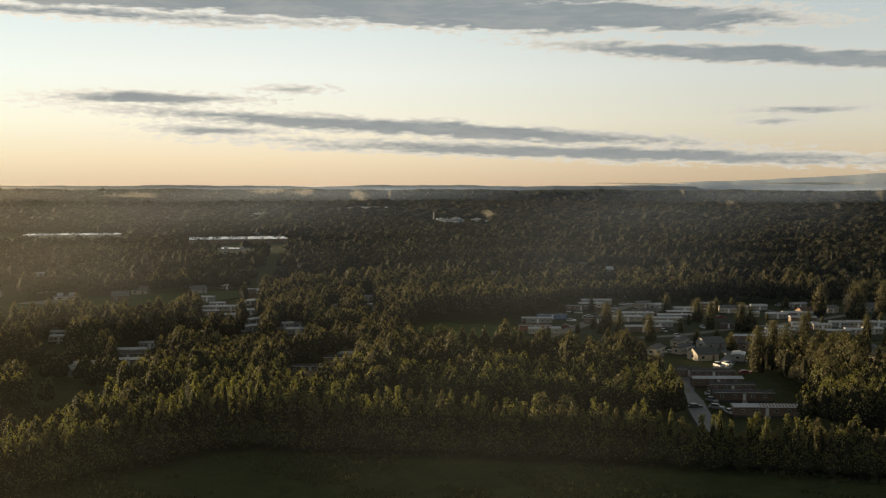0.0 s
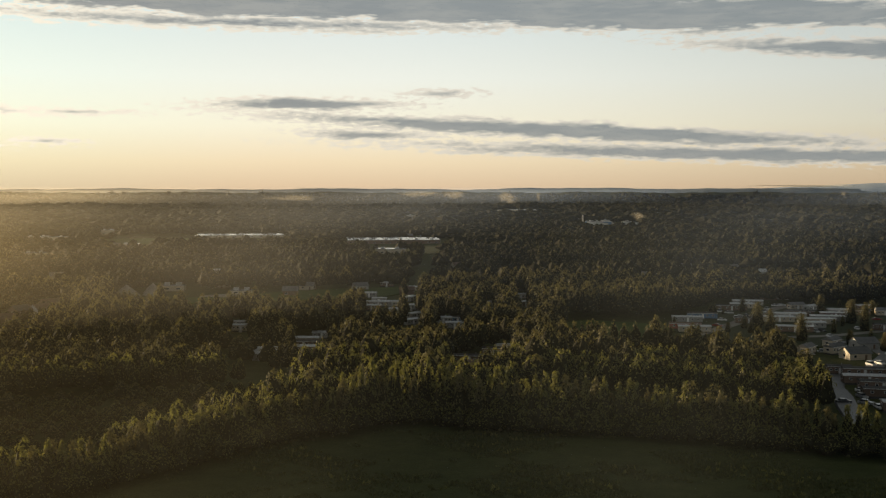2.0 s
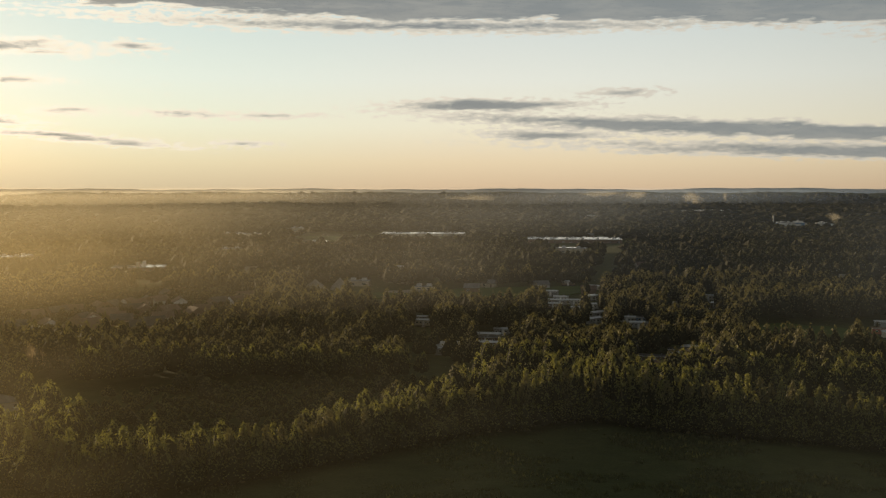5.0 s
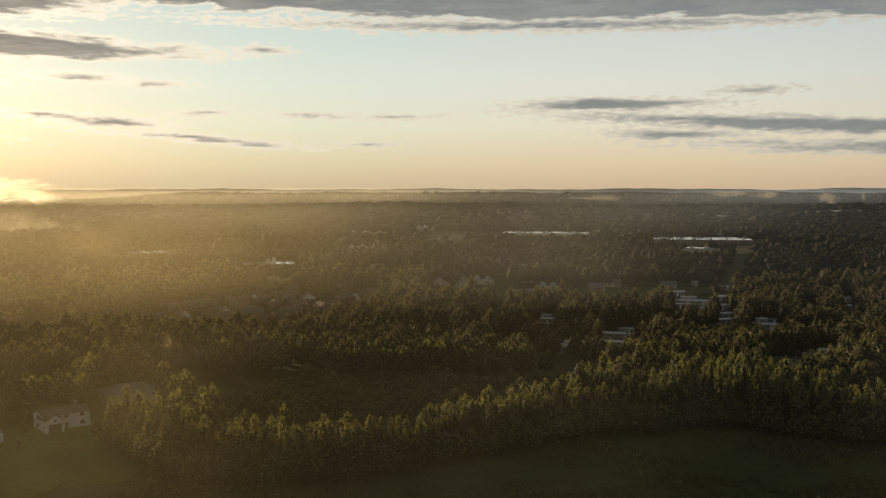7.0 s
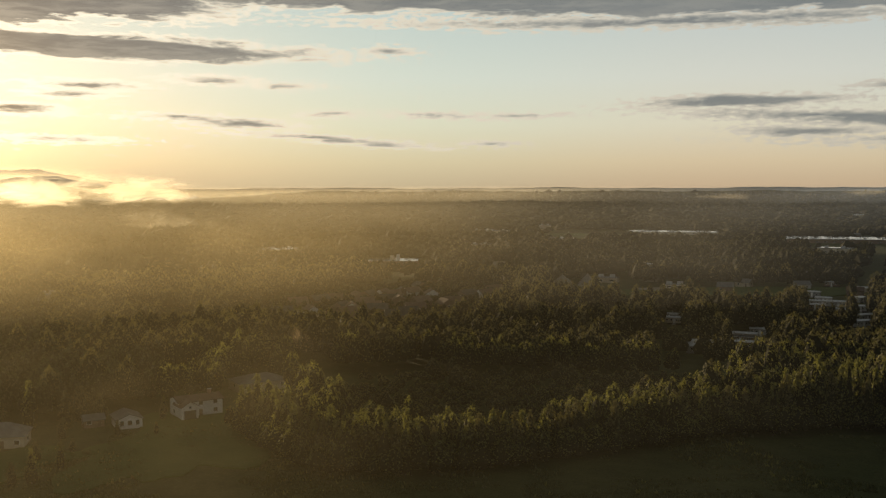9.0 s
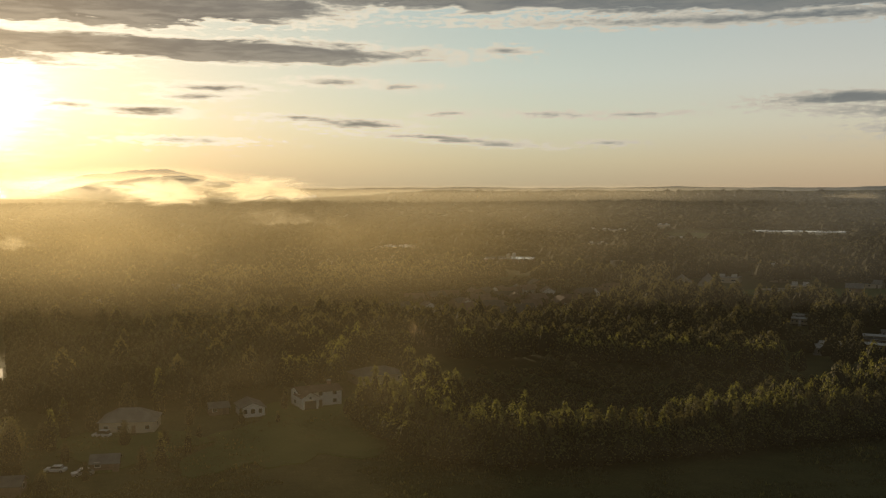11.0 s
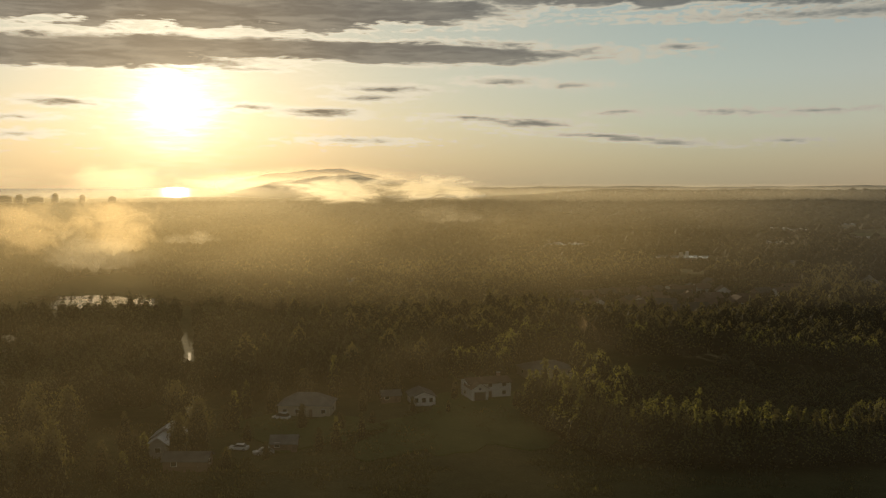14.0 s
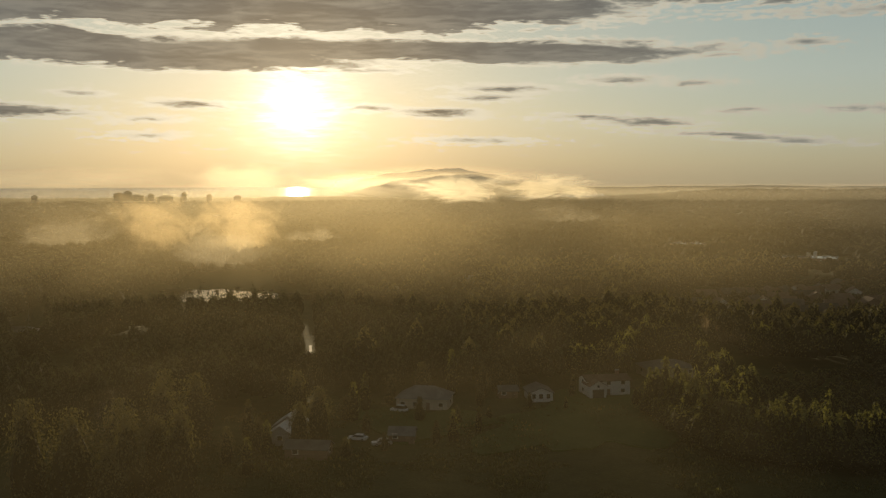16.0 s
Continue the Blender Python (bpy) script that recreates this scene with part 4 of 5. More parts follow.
for i, (x, y, g) in enumerate(park_poplars + garden_poplars):
    k = i % 3
    t = POPLARS[i] if i < 3 else copy_thing(POPLARS[k], Matrix())
    w = g * edge_rng.uniform(0.8, 1.05)
    t.matrix_basis = pose(x, y, 0, 0, 0, edge_rng.uniform(0, 360)) @ Matrix.Diagonal((w, w, g, 1))


# younger trees between the mobile homes
park_rng = random.Random(31)
count = 0
while count < 70:
    x, y = park_rng.uniform(30, 235), park_rng.uniform(372, 545)
    if not inside(x, y, CLEARINGS[1]) or any(math.hypot(x - h[0], (y - h[1]) * 1.4) < h[2] * 0.5 + 3.5 for h in PARK_WEST + PARK_MIDDLE + PARK_EAST + COTTAGES):
        continue
    if any(abs((bx - ax) * (ay - y) - (ax - x) * (by - ay)) / math.hypot(bx - ax, by - ay) < 4.5 and min(ax, bx) - 4 < x < max(ax, bx) + 4 and min(ay, by) - 4 < y < max(ay, by) + 4 for line in (ROAD_LINE, CROSS_LINE, LANE_LINE) for (ax, ay), (bx, by) in zip(line, line[1:])):
        continue
    g = park_rng.uniform(0.28, 0.62)
    copy_thing(POPLARS[count % 3], pose(x, y, 0, 0, 0, park_rng.uniform(0, 360)) @ Matrix.Diagonal((g * 1.1, g * 1.1, g, 1)))
    count += 1


# ---------------------------------------------------------------- buildings
WHITE = surface("white_siding", (0.50, 0.49, 0.46), (0.66, 0.65, 0.62), 0.3, 0.6, stretch=(0.3, 0.3, 6), vary=0.12)
BEIGE = surface("beige_siding", (0.42, 0.36, 0.27), (0.55, 0.48, 0.38), 0.3, 0.65, stretch=(0.3, 0.3, 6), vary=0.15)
BROWN = surface("brown_siding", (0.13, 0.085, 0.06), (0.22, 0.15, 0.11), 0.3, 0.7, stretch=(0.3, 0.3, 6), vary=0.2)
RED = surface("dull_red_siding", (0.26, 0.08, 0.06), (0.36, 0.13, 0.10), 0.3, 0.7, stretch=(0.3, 0.3, 6))
BLUE = surface("blue_siding", (0.10, 0.18, 0.30), (0.16, 0.26, 0.40), 0.3, 0.65, stretch=(0.3, 0.3, 6))
PALE_ROOF = surface("pale_metal_roof", (0.40, 0.41, 0.42), (0.58, 0.58, 0.57), 0.25, 0.42, 0.25, stretch=(6, 0.3, 0.3), vary=0.1)
SHINY_ROOF = surface("wet_membrane_roof", (0.46, 0.47, 0.48), (0.62, 0.62, 0.61), 0.25, 0.16, 0.35, vary=0.1)
GREY_ROOF = surface("grey_shingle_roof", (0.105, 0.105, 0.105), (0.19, 0.19, 0.185), 0.4, 0.8, vary=0.2)
DARK_ROOF = surface("dark_tar_roof", (0.045, 0.043, 0.042), (0.10, 0.095, 0.09), 0.4, 0.75, vary=0.2)
BROWN_ROOF = surface("brown_shingle_roof", (0.10, 0.065, 0.05), (0.17, 0.12, 0.095), 0.4, 0.8, vary=0.2)
TRIM = surface("white_trim", (0.70, 0.69, 0.66), (0.82, 0.81, 0.79), 0.8, 0.5)
RUST = surface("rust_stripe_roof", (0.20, 0.11, 0.07), (0.30, 0.19, 0.13), 0.5, 0.7)
CONCRETE = surface("weathered_concrete", (0.28, 0.27, 0.25), (0.42, 0.41, 0.39), 0.3, 0.8)
STEEL = surface("dull_steel", (0.35, 0.35, 0.35), (0.5, 0.5, 0.5), 0.5, 0.4, 0.8)
RUBBER = surface("tyre_rubber", (0.02, 0.02, 0.02), (0.04, 0.04, 0.04), 2.0, 0.85)
BRICK = surface("chimney_brick", (0.22, 0.12, 0.09), (0.34, 0.20, 0.15), 1.5, 0.85)
_m, _nt, _bs = material("window_glass")
_bs.inputs["Base Color"].default_value, _bs.inputs["Roughness"].default_value = (0.02, 0.025, 0.03, 1), 0.06
GLASS = _m


def window(parent, x, y, z, w, h, face):
    """A framed window on a wall that faces along face ('x' or 'y', with sign)."""
    d = 0.05 if face[0] == "+" else -0.05
    bm, pane = bmesh.new(), bmesh.new()
    lo, hi = sorted((0.0, d)), sorted((d * 0.5, d * 1.3))
    if face[1] == "y":
        box(bm, x - w / 2, x + w / 2, y + lo[0], y + lo[1], z, z + h, 0.015)
        box(pane, x - w / 2 + 0.09, x + w / 2 - 0.09, y + hi[0], y + hi[1], z + 0.09, z + h - 0.09)
    else:
        box(bm, x + lo[0], x + lo[1], y - w / 2, y + w / 2, z, z + h, 0.015)
        box(pane, x + hi[0], x + hi[1], y - w / 2 + 0.09, y + w / 2 - 0.09, z + 0.09, z + h - 0.09)
    part("pane", pane, GLASS, part("window", bm, TRIM, parent), "dark window glass")


def door(parent, x, y, face, mat=TRIM, z=0.0):
    bm, knob = bmesh.new(), bmesh.new()
    d = 0.06 if face[0] == "+" else -0.06
    if face[1] == "y":
        box(bm, x - 0.46, x + 0.46, min(y, y + d), max(y, y + d), z, z + 2.05, 0.01)
        box(knob, x + 0.3, x + 0.38, min(y + d, y + 1.8 * d), max(y + d, y + 1.8 * d), z + 1.0, z + 1.08)
    else:
        box(bm, min(x, x + d), max(x, x + d), y - 0.46, y + 0.46, z, z + 2.05, 0.01)
        box(knob, min(x + d, x + 1.8 * d), max(x + d, x + 1.8 * d), y + 0.3, y + 0.38, z + 1.0, z + 1.08)
    part("handle", knob, STEEL, part("door", bm, mat, parent))


WORN = surface("weathered_siding", (0.24, 0.235, 0.22), (0.40, 0.39, 0.37), 0.3, 0.7, stretch=(0.3, 0.3, 6), vary=0.3)
STYLES = [
    (WORN, PALE_ROOF, "white mobile home with a pale metal roof"), (BEIGE, PALE_ROOF, "beige mobile home with a pale metal roof"),
    (BROWN, PALE_ROOF, "brown mobile home under a pale roof"), (BROWN, DARK_ROOF, "dark mobile home with a tarred flat roof"),
    (BLUE, DARK_ROOF, "blue mobile home with a dark roof"), (BEIGE, GREY_ROOF, "small beige cabin with a grey gable roof"),
    (RED, BROWN_ROOF, "dull red mobile home with a brown roof"), (BROWN, PALE_ROOF, "dark mobile home with a rust-striped metal roof"),
]


def mobile_home(length, style):
    wall, top, label = STYLES[style]
    root = tagged(new("mobile_home"), label + " in the trailer park", "mobile home", "mobile homes")
    l, w = length / 2, 2.1
    part("skirting", box(bmesh.new(), -l + 0.05, l - 0.05, -w + 0.05, w - 0.05, -0.1, 0.62), DARK_ROOF, root)
    part("wall", box(bmesh.new(), -l, l, -w, w, 0.62, 3.0, 0.03), wall, root)
    rise = 1.3 if style == 5 else 0.45
    roof = part("roof", prism(bmesh.new(), [(-w - 0.25, 2.98), (-w - 0.25, 3.10), (0, 3.08 + rise), (w + 0.25, 3.10), (w + 0.25, 2.98)], -l - 0.2, l + 0.2), top, root)
    for side in (-1, 1):
        part("gutter", box(bmesh.new(), -l - 0.2, l + 0.2, side * (w + 0.31) - 0.05, side * (w + 0.31) + 0.05, 2.96, 3.08), TRIM, roof)
    part("vent", tube(bmesh.new(), (l * 0.3, 0.5, 3.0 + rise * 0.6), (l * 0.3, 0.5, 3.7 + rise * 0.5), 0.09, 0.09, 6), STEEL, roof)
    if style == 7:
        for i in range(12):
            part("roof_stripe", prism(bmesh.new(), [(-w - 0.2, 3.10), (-w - 0.2, 3.15), (-0.1, 3.54), (-0.1, 3.49)], -l * 0.2 + i * l * 0.1, -l * 0.2 + i * l * 0.1 + l * 0.045), RUST, roof)
    for q in (-0.72, -0.28, 0.3, 0.7):
        window(root, q * l, -w, 1.6, 0.95, 0.75, "-y")
    window(root, l, 0, 1.45, 1.4, 1.0, "+x")
    window(root, -l, 0, 1.45, 1.4, 1.0, "-x")
    door(root, 0.02 * l, -w, "-y", TRIM, 0.66)
    steps = bmesh.new()
    for i in range(3):
        box(steps, 0.02 * l - 0.7, 0.02 * l + 0.7, -w - 1.25 + 0.3 * i, -w - 0.08, 0.18 * i, 0.18 * (i + 1))
    part("steps", steps, CONCRETE, root)
    return root


home_models = {}


def place_homes(rows, group):
    for x, y, length, style, turn in rows:
        key = (style, round(length / 2))
        m = pose(x, y, 0, 0, 0, turn)
        if key in home_models:
            t = copy_thing(home_models[key], m)
        else:
            t = home_models[key] = mobile_home(2.0 * round(length / 2), style)
            t.matrix_basis = m
        tagged(t, group=group)


place_homes(PARK_WEST, "mobile homes in the trailer park")
place_homes(PARK_MIDDLE, "mobile homes in the trailer park")
place_homes(PARK_EAST, "mobile homes in the trailer park")
place_homes(LANE_HOMES, "mobile homes along the lane")
place_homes(GROVE_HOMES, "mobile homes among the trees")
place_homes(WOOD_HOMES, "mobile homes among the trees")


def house(length, depth, eaves, rise, wall, top, label, category="house", storeys=1, chimney=None, group="", hip=0.0, storey=2.7):
    """A gabled or hipped house: ridge along x, front towards -y."""
    root = tagged(new("house"), label, category, group)
    l, d = length / 2, depth / 2
    body = bmesh.new()
    if hip:
        box(body, -l, l, -d, d, -0.2, eaves)
    else:
        prism(body, [(-d, -0.2), (-d, eaves), (0, eaves + rise), (d, eaves), (d, -0.2)], -l, l)
    part("wall", body, wall, root)
    bm = bmesh.new()
    if hip:
        o = 0.5
        lo = [bm.verts.new(q) for q in ((-l - o, -d - o, eaves), (l + o, -d - o, eaves), (l + o, d + o, eaves), (-l - o, d + o, eaves))]
        hi = [bm.verts.new((-l + hip, 0, eaves + rise)), bm.verts.new((l - hip, 0, eaves + rise))]
        for f in ((lo[0], lo[1], hi[1], hi[0]), (lo[1], lo[2], hi[1]), (lo[2], lo[3], hi[0], hi[1]), (lo[3], lo[0], hi[0]), lo[::-1]):
            bm.faces.new(f)
    else:
        k, t, o = rise / d, 0.16, 0.45
        prism(bm, [(-d - o, eaves - o * k + 0.004), (-d - o, eaves - o * k + t), (0, eaves + rise + t), (d + o, eaves - o * k + t), (d + o, eaves - o * k + 0.004), (0, eaves + rise + 0.004)], -l - 0.35, l + 0.35)
    roof = part("roof", bm, top, root)
    if chimney is not None:
        stack = part("chimney", box(bmesh.new(), chimney - 0.45, chimney + 0.45, -0.4, 0.4, eaves, eaves + rise + 1.1, 0.04), BRICK, roof)
        part("cap", box(bmesh.new(), chimney - 0.53, chimney + 0.53, -0.48, 0.48, eaves + rise + 1.1, eaves + rise + 1.22), CONCRETE, root)
    n = max(2, int(length / 3.2))
    for s in range(storeys):
        for i in range(n):
            q = -l + length * (i + 0.5) / n
            if s == 0 and i == n // 2:
                door(root, q, -d, "-y", BROWN)
            else:
                window(root, q, -d, 0.95 + storey * s, 1.25, 1.15, "-y")
        for side in (-1, 1):
            window(root, side * l, 0, 0.95 + storey * s, 1.3, 1.15, "+x" if side > 0 else "-x")
    return root


cottage_kinds = [(BEIGE, GREY_ROOF, "beige cottage with a grey shingle roof"), (WORN, GREY_ROOF, "weathered white cottage with a grey shingle roof"), (BROWN, BROWN_ROOF, "brown cottage with a brown shingle roof"), (WORN, PALE_ROOF, "weathered white cottage with a pale metal roof")]
cottage_models = {}
for i, (x, y, length, turn) in enumerate(COTTAGES):
    key = (i % 4, round(length / 3))
    wall, top, label = cottage_kinds[i % 4]
    if key in cottage_models:
        copy_thing(cottage_models[key], pose(x, y, 0, 0, 0, turn))
    else:
        cottage_models[key] = house(3.0 * round(length / 3), 7.0, 2.7, 1.9, wall, top, label + " among the trees", "cottage", group="cottages among the trees")
        cottage_models[key].matrix_basis = pose(x, y, 0, 0, 0, turn)
street_models = [house(9.5, 7.5, 2.8, 2.3, wall, top, label + " on a suburban street", "house", group="houses of the suburb") for wall, top, label in (
    (BROWN, BROWN_ROOF, "dark brown house with a brown roof"), (BROWN, DARK_ROOF, "brown house with a dark roof"), (WHITE, BROWN_ROOF, "pale house with a brown roof"))]
for i, (x, y, turn) in enumerate(STREET_HOUSES):
    t = street_models[i % 3] if i < 3 else copy_thing(street_models[i % 3], Matrix())
    t.matrix_basis = pose(x, y, 0, 0, 0, turn + 40)

# the white house at the lawn, its gabled wing, and its neighbours
white_house = house(12.0, 7.0, 4.3, 1.0, WHITE, BROWN_ROOF, "white two-storey house with a brown roof beside the lawn", storeys=2, chimney=3.6, storey=2.1)
white_house.matrix_basis = pose(-204.4, 171.4, 0, 0, 0, 65.6)
wing = part("wing", prism(bmesh.new(), [(-6.1, -0.2), (-6.1, 3.6), (-3.9, 4.9), (-1.7, 3.6), (-1.7, -0.2)], 3.4, 6.4), WHITE, white_house)
wing.matrix_basis = pose(0, 0, 0, 0, 0, -90)
part("wing_roof", prism(bmesh.new(), [(-6.5, 3.37), (-6.5, 3.51), (-3.9, 5.05), (-1.3, 3.51), (-1.3, 3.37), (-3.9, 4.91)], 0.0, 6.8), BROWN_ROOF, white_house).matrix_basis = pose(0, 0, 0, 0, 0, -90)
# a dark panel stands for the shade inside the open garage
part("garage_door", box(bmesh.new(), -5.5, -2.3, -6.47, -6.41, 0, 2.6, 0.01), DARK_ROOF, white_house, "dark panel for the shade inside the open garage")
window(white_house, -3.9, -6.4, 3.0, 0.8, 0.8, "-y")
part("porch", box(bmesh.new(), -1.4, 3.0, -5.6, -3.8, -0.1, 0.25, 0.03), CONCRETE, white_house)
gable_house = house(8.0, 6.2, 2.5, 1.25, WHITE, GREY_ROOF, "small white gabled house with a row of windows", storeys=1)
gable_house.matrix_basis = pose(-209.5, 152.4, 0, 0, 0, 150)
for q in (-1.9, 0.0, 1.9):
    window(gable_house, -4.0, q, 0.9, 1.1, 1.4, "-x")
shed_wing = house(5.0, 4.0, 2.1, 1.0, BROWN, GREY_ROOF, "low brown outbuilding beside the gabled house", "shed")
shed_wing.matrix_basis = pose(-216.5, 147.5, 0, 0, 0, 62)
hall = house(15.0, 10.0, 2.7, 1.9, BEIGE, GREY_ROOF, "wide house with a grey hipped roof behind the trees", hip=5.0)
hall.matrix_basis = pose(-214.5, 206.5, 0, 0, 0, 64)
grey_house = house(13.0, 9.0, 2.9, 2.6, BEIGE, GREY_ROOF, "grey-roofed bungalow with a car parked outside", hip=4.0)
grey_house.matrix_basis = pose(-219.5, 123.0, 0, 0, 0, 45)
twin = house(6.5, 6.5, 2.7, 2.2, WORN, PALE_ROOF, "weathered house with a pale gabled roof among poplars")
twin.matrix_basis = pose(-213.0, 82.0, 0, 0, 0, 140)
twin_low = house(6.0, 5.5, 2.3, 1.9, WORN, PALE_ROOF, "low garage with a pale gabled roof among poplars", "garage")
twin_low.matrix_basis = pose(-208.0, 77.5, 0, 0, 0, 140)
long_low = house(9.0, 5.0, 2.2, 1.2, BROWN, GREY_ROOF, "long low grey-roofed outbuilding in a dark garden", "shed")
long_low.matrix_basis = pose(-194.0, 76.5, 0, 0, 0, 48)
pale_cabin = house(5.6, 4.6, 1.9, 1.2, BROWN, GREY_ROOF, "small brown cabin with a grey roof on the lawn", "cabin")
pale_cabin.matrix_basis = pose(-193.5, 99.5, 0, 0, 0, 50)
for x, y, turn in ((-259.6, 139.0, 40), (-262.0, 172.0, 20), (-300.0, 190.0, 30), (-270.0, 205.0, 50)):
    copy_thing(pale_cabin, pose(x, y, 0, 0, 0, turn))


# ---------------------------------------------------------------- cars
PAINTS = [surface("white_car_paint", (0.68, 0.68, 0.67), (0.78, 0.78, 0.77), 1.0, 0.25), surface("silver_car_paint", (0.38, 0.39, 0.40), (0.48, 0.49, 0.50), 1.0, 0.28, 0.6),
          surface("dark_car_paint", (0.025, 0.027, 0.03), (0.05, 0.05, 0.055), 1.0, 0.22), surface("red_car_paint", (0.25, 0.03, 0.03), (0.33, 0.05, 0.04), 1.0, 0.25)]
LAMP = surface("lamp_glass", (0.6, 0.6, 0.55), (0.8, 0.8, 0.75), 2.0, 0.1)


def car(paint, label, tall=0.0):
    root = tagged(new("car"), label, "car", "parked cars")
    h = 1.45 + tall
    body = prism(bmesh.new(), [(-2.2, 0.32), (-2.25, 0.62), (-2.15, 0.88), (-1.1, 0.98), (1.5 + tall, 1.0), (2.15, 0.95), (2.22, 0.6), (2.15, 0.32)], -0.88, 0.88)
    bmesh.ops.bevel(body, geom=list(body.edges), offset=0.06, segments=1, affect="EDGES")
    part("body", body, paint, root)
    cab = prism(bmesh.new(), [(-1.15, 0.96), (-0.45, h - 0.06), (1.2 + tall, h - 0.06), (1.75 + tall * 0.6, 0.96)], -0.78, 0.78)
    part("windows", cab, GLASS, root, "dark car windows")
    part("roof", box(bmesh.new(), -0.74, 0.74, -0.5, 1.25 + tall, h - 0.07, h, 0.03), paint, root)
    for sx in (-1, 1):
        for y in (-1.35, 1.35):
            wheel = part("wheel", tube(bmesh.new(), (sx * 0.68, y, 0.32), (sx * 0.90, y, 0.32), 0.32, 0.32, 12), RUBBER, root)
            part("rim", tube(bmesh.new(), (sx * 0.89, y, 0.32), (sx * 0.915, y, 0.32), 0.19, 0.17, 8), STEEL, wheel)
        part("headlight", box(bmesh.new(), sx * 0.62 - 0.16, sx * 0.62 + 0.16, -2.27, -2.15, 0.66, 0.8, 0.02), LAMP, root)
    return root


car_models = [car(PAINTS[0], "white saloon car parked by the homes"), car(PAINTS[1], "silver hatchback parked by the homes", 0.1), car(PAINTS[2], "dark car parked by the homes"), car(PAINTS[0], "white van parked by the homes", 0.35), car(PAINTS[3], "red car parked by the homes")]
for i, (x, y, turn) in enumerate(CARS):
    k = (0, 1, 2, 0, 3, 0, 1, 4)[i % 8]
    m = pose(x, y, 0.05, 0, 0, turn)
    if i in (0, 1, 2, 4, 7):
        car_models[k].matrix_basis = m
    else:
        copy_thing(car_models[k], m)
tagged(copy_thing(car_models[3], pose(-218.0, 114.2, 0.02, 0, 0, -60)), "white estate car parked on the drive beside the bungalow")
copy_thing(car_models[0], pose(-199.3, 91.4, 0.02, 0, 0, -50))
copy_thing(car_models[1], pose(-192.5, 93.5, 0.02, 0, 0, -20))
copy_thing(car_models[0], pose(-214.0, 155.0, 0.02, 0, 0, 20))


# ---------------------------------------------------------------- roads, field, pond
def ribbon(name, line, width, mat, label, category, z=0.45, rise=0.0):
    """A paved strip with a raised bed along a line of corners."""
    pts = [Vector((x, y, 0)) for x, y in line]
    bm = bmesh.new()
    rows = []
    for i, p in enumerate(pts):
        t = (pts[min(i + 1, len(pts) - 1)] - pts[max(i - 1, 0)]).normalized()
        s = Vector((-t.y, t.x, 0)) * width / 2
        p = p + Vector((0, 0, rise * (1 - i / (len(pts) - 1))))
        rows.append([bm.verts.new(p + s * 1.15 + Vector((0, 0, -0.3 - rise))), bm.verts.new(p + s + Vector((0, 0, z))), bm.verts.new(p - s + Vector((0, 0, z))), bm.verts.new(p - s * 1.15 + Vector((0, 0, -0.3 - rise)))])
    for a, b in zip(rows, rows[1:]):
        for i in range(3):
            bm.faces.new((a[i], a[i + 1], b[i + 1], b[i]))
    bmesh.ops.recalc_face_normals(bm, faces=bm.faces)
    return tagged(part(name, bm, mat), label, category, kind="structure")


DAMP = surface("damp_asphalt", (0.045, 0.045, 0.046), (0.08, 0.08, 0.08), 0.2, 0.56, fine=2.0)
WET = surface("wet_asphalt", (0.045, 0.045, 0.046), (0.08, 0.08, 0.08), 0.2, 0.32, fine=2.0)
YARD = surface("trodden_yard", (0.026, 0.036, 0.014), (0.058, 0.066, 0.032), 0.06, 0.9, fine=0.8)
ribbon("road", LANE_LINE, 5.6, ASPHALT, "worn grey lane into the trailer park", "road")
ribbon("road", ROAD_LINE, 6.5, GRAVEL, "pale gravel road between the mobile homes", "road")
ribbon("road", CROSS_LINE, 4.6, GRAVEL, "gravel cross street between the mobile homes", "road")
ribbon("road", [(-316, 140.5), (-306, 135.3), (-296, 130.2)], 0.9, DAMP, "narrow wet drive shining between dark trees", "road", rise=1.4)


def flat_patch(name, outline, z, mat, label, category):
    bm = bmesh.new()
    a = [bm.verts.new((x, y, z)) for x, y in outline]
    b = [bm.verts.new((x, y, -0.6)) for x, y in outline]
    bm.faces.new(a)
    for i in range(len(a)):
        j = (i + 1) % len(a)
        bm.faces.new((a[i], b[i], b[j], a[j]))
    bmesh.ops.recalc_face_normals(bm, faces=bm.faces)
    return tagged(part(name, bm, mat), label, category, kind="structure")


def blob(cx, cy, rx, ry, turn, seed, n=40, rough=1.0):
    out = []
    for i in range(n):
        a = 6.2832 * i / n
        k = 1 + rough * (0.10 * math.sin(3 * a + seed) + 0.06 * math.sin(7 * a + 2 * seed) + 0.03 * math.sin(13 * a + seed))
        x, y = rx * k * math.cos(a), ry * k * math.sin(a)
        c, s = math.cos(radians(turn)), math.sin(radians(turn))
        out.append((cx + x * c - y * s, cy + x * s + y * c))
    return out


flat_patch("ground_field", blob(8, 436, 24, 34, 10, 1.0), 0.42, LAWN, "mown green field beside the trailer park", "field")
flat_patch("ground_yard", blob(130, 470, 100, 72, 12, 3.0), 0.38, YARD, "trodden grass and dark gravel of the trailer park", "yard")
flat_patch("ground_lot", blob(-213, 549, 16, 10, 15, 4.0), 0.45, GRAVEL, "pale gravel lot beside the sports field", "yard")
flat_patch("ground_pitch", blob(-170, 560, 80, 26, 35, 5.0), 0.42, LAWN, "long green sports field", "field")
flat_patch("ground_meadow", blob(-500, 1130, 110, 60, 10, 6.0), 0.5, LAWN, "far green field on the plain", "field")
flat_patch("ground_lawn", blob(-184, 146, 20, 34, 30, 2.0, 60, 2.2), 0.36, LAWN, "rough green lawn in front of the white houses", "lawn")
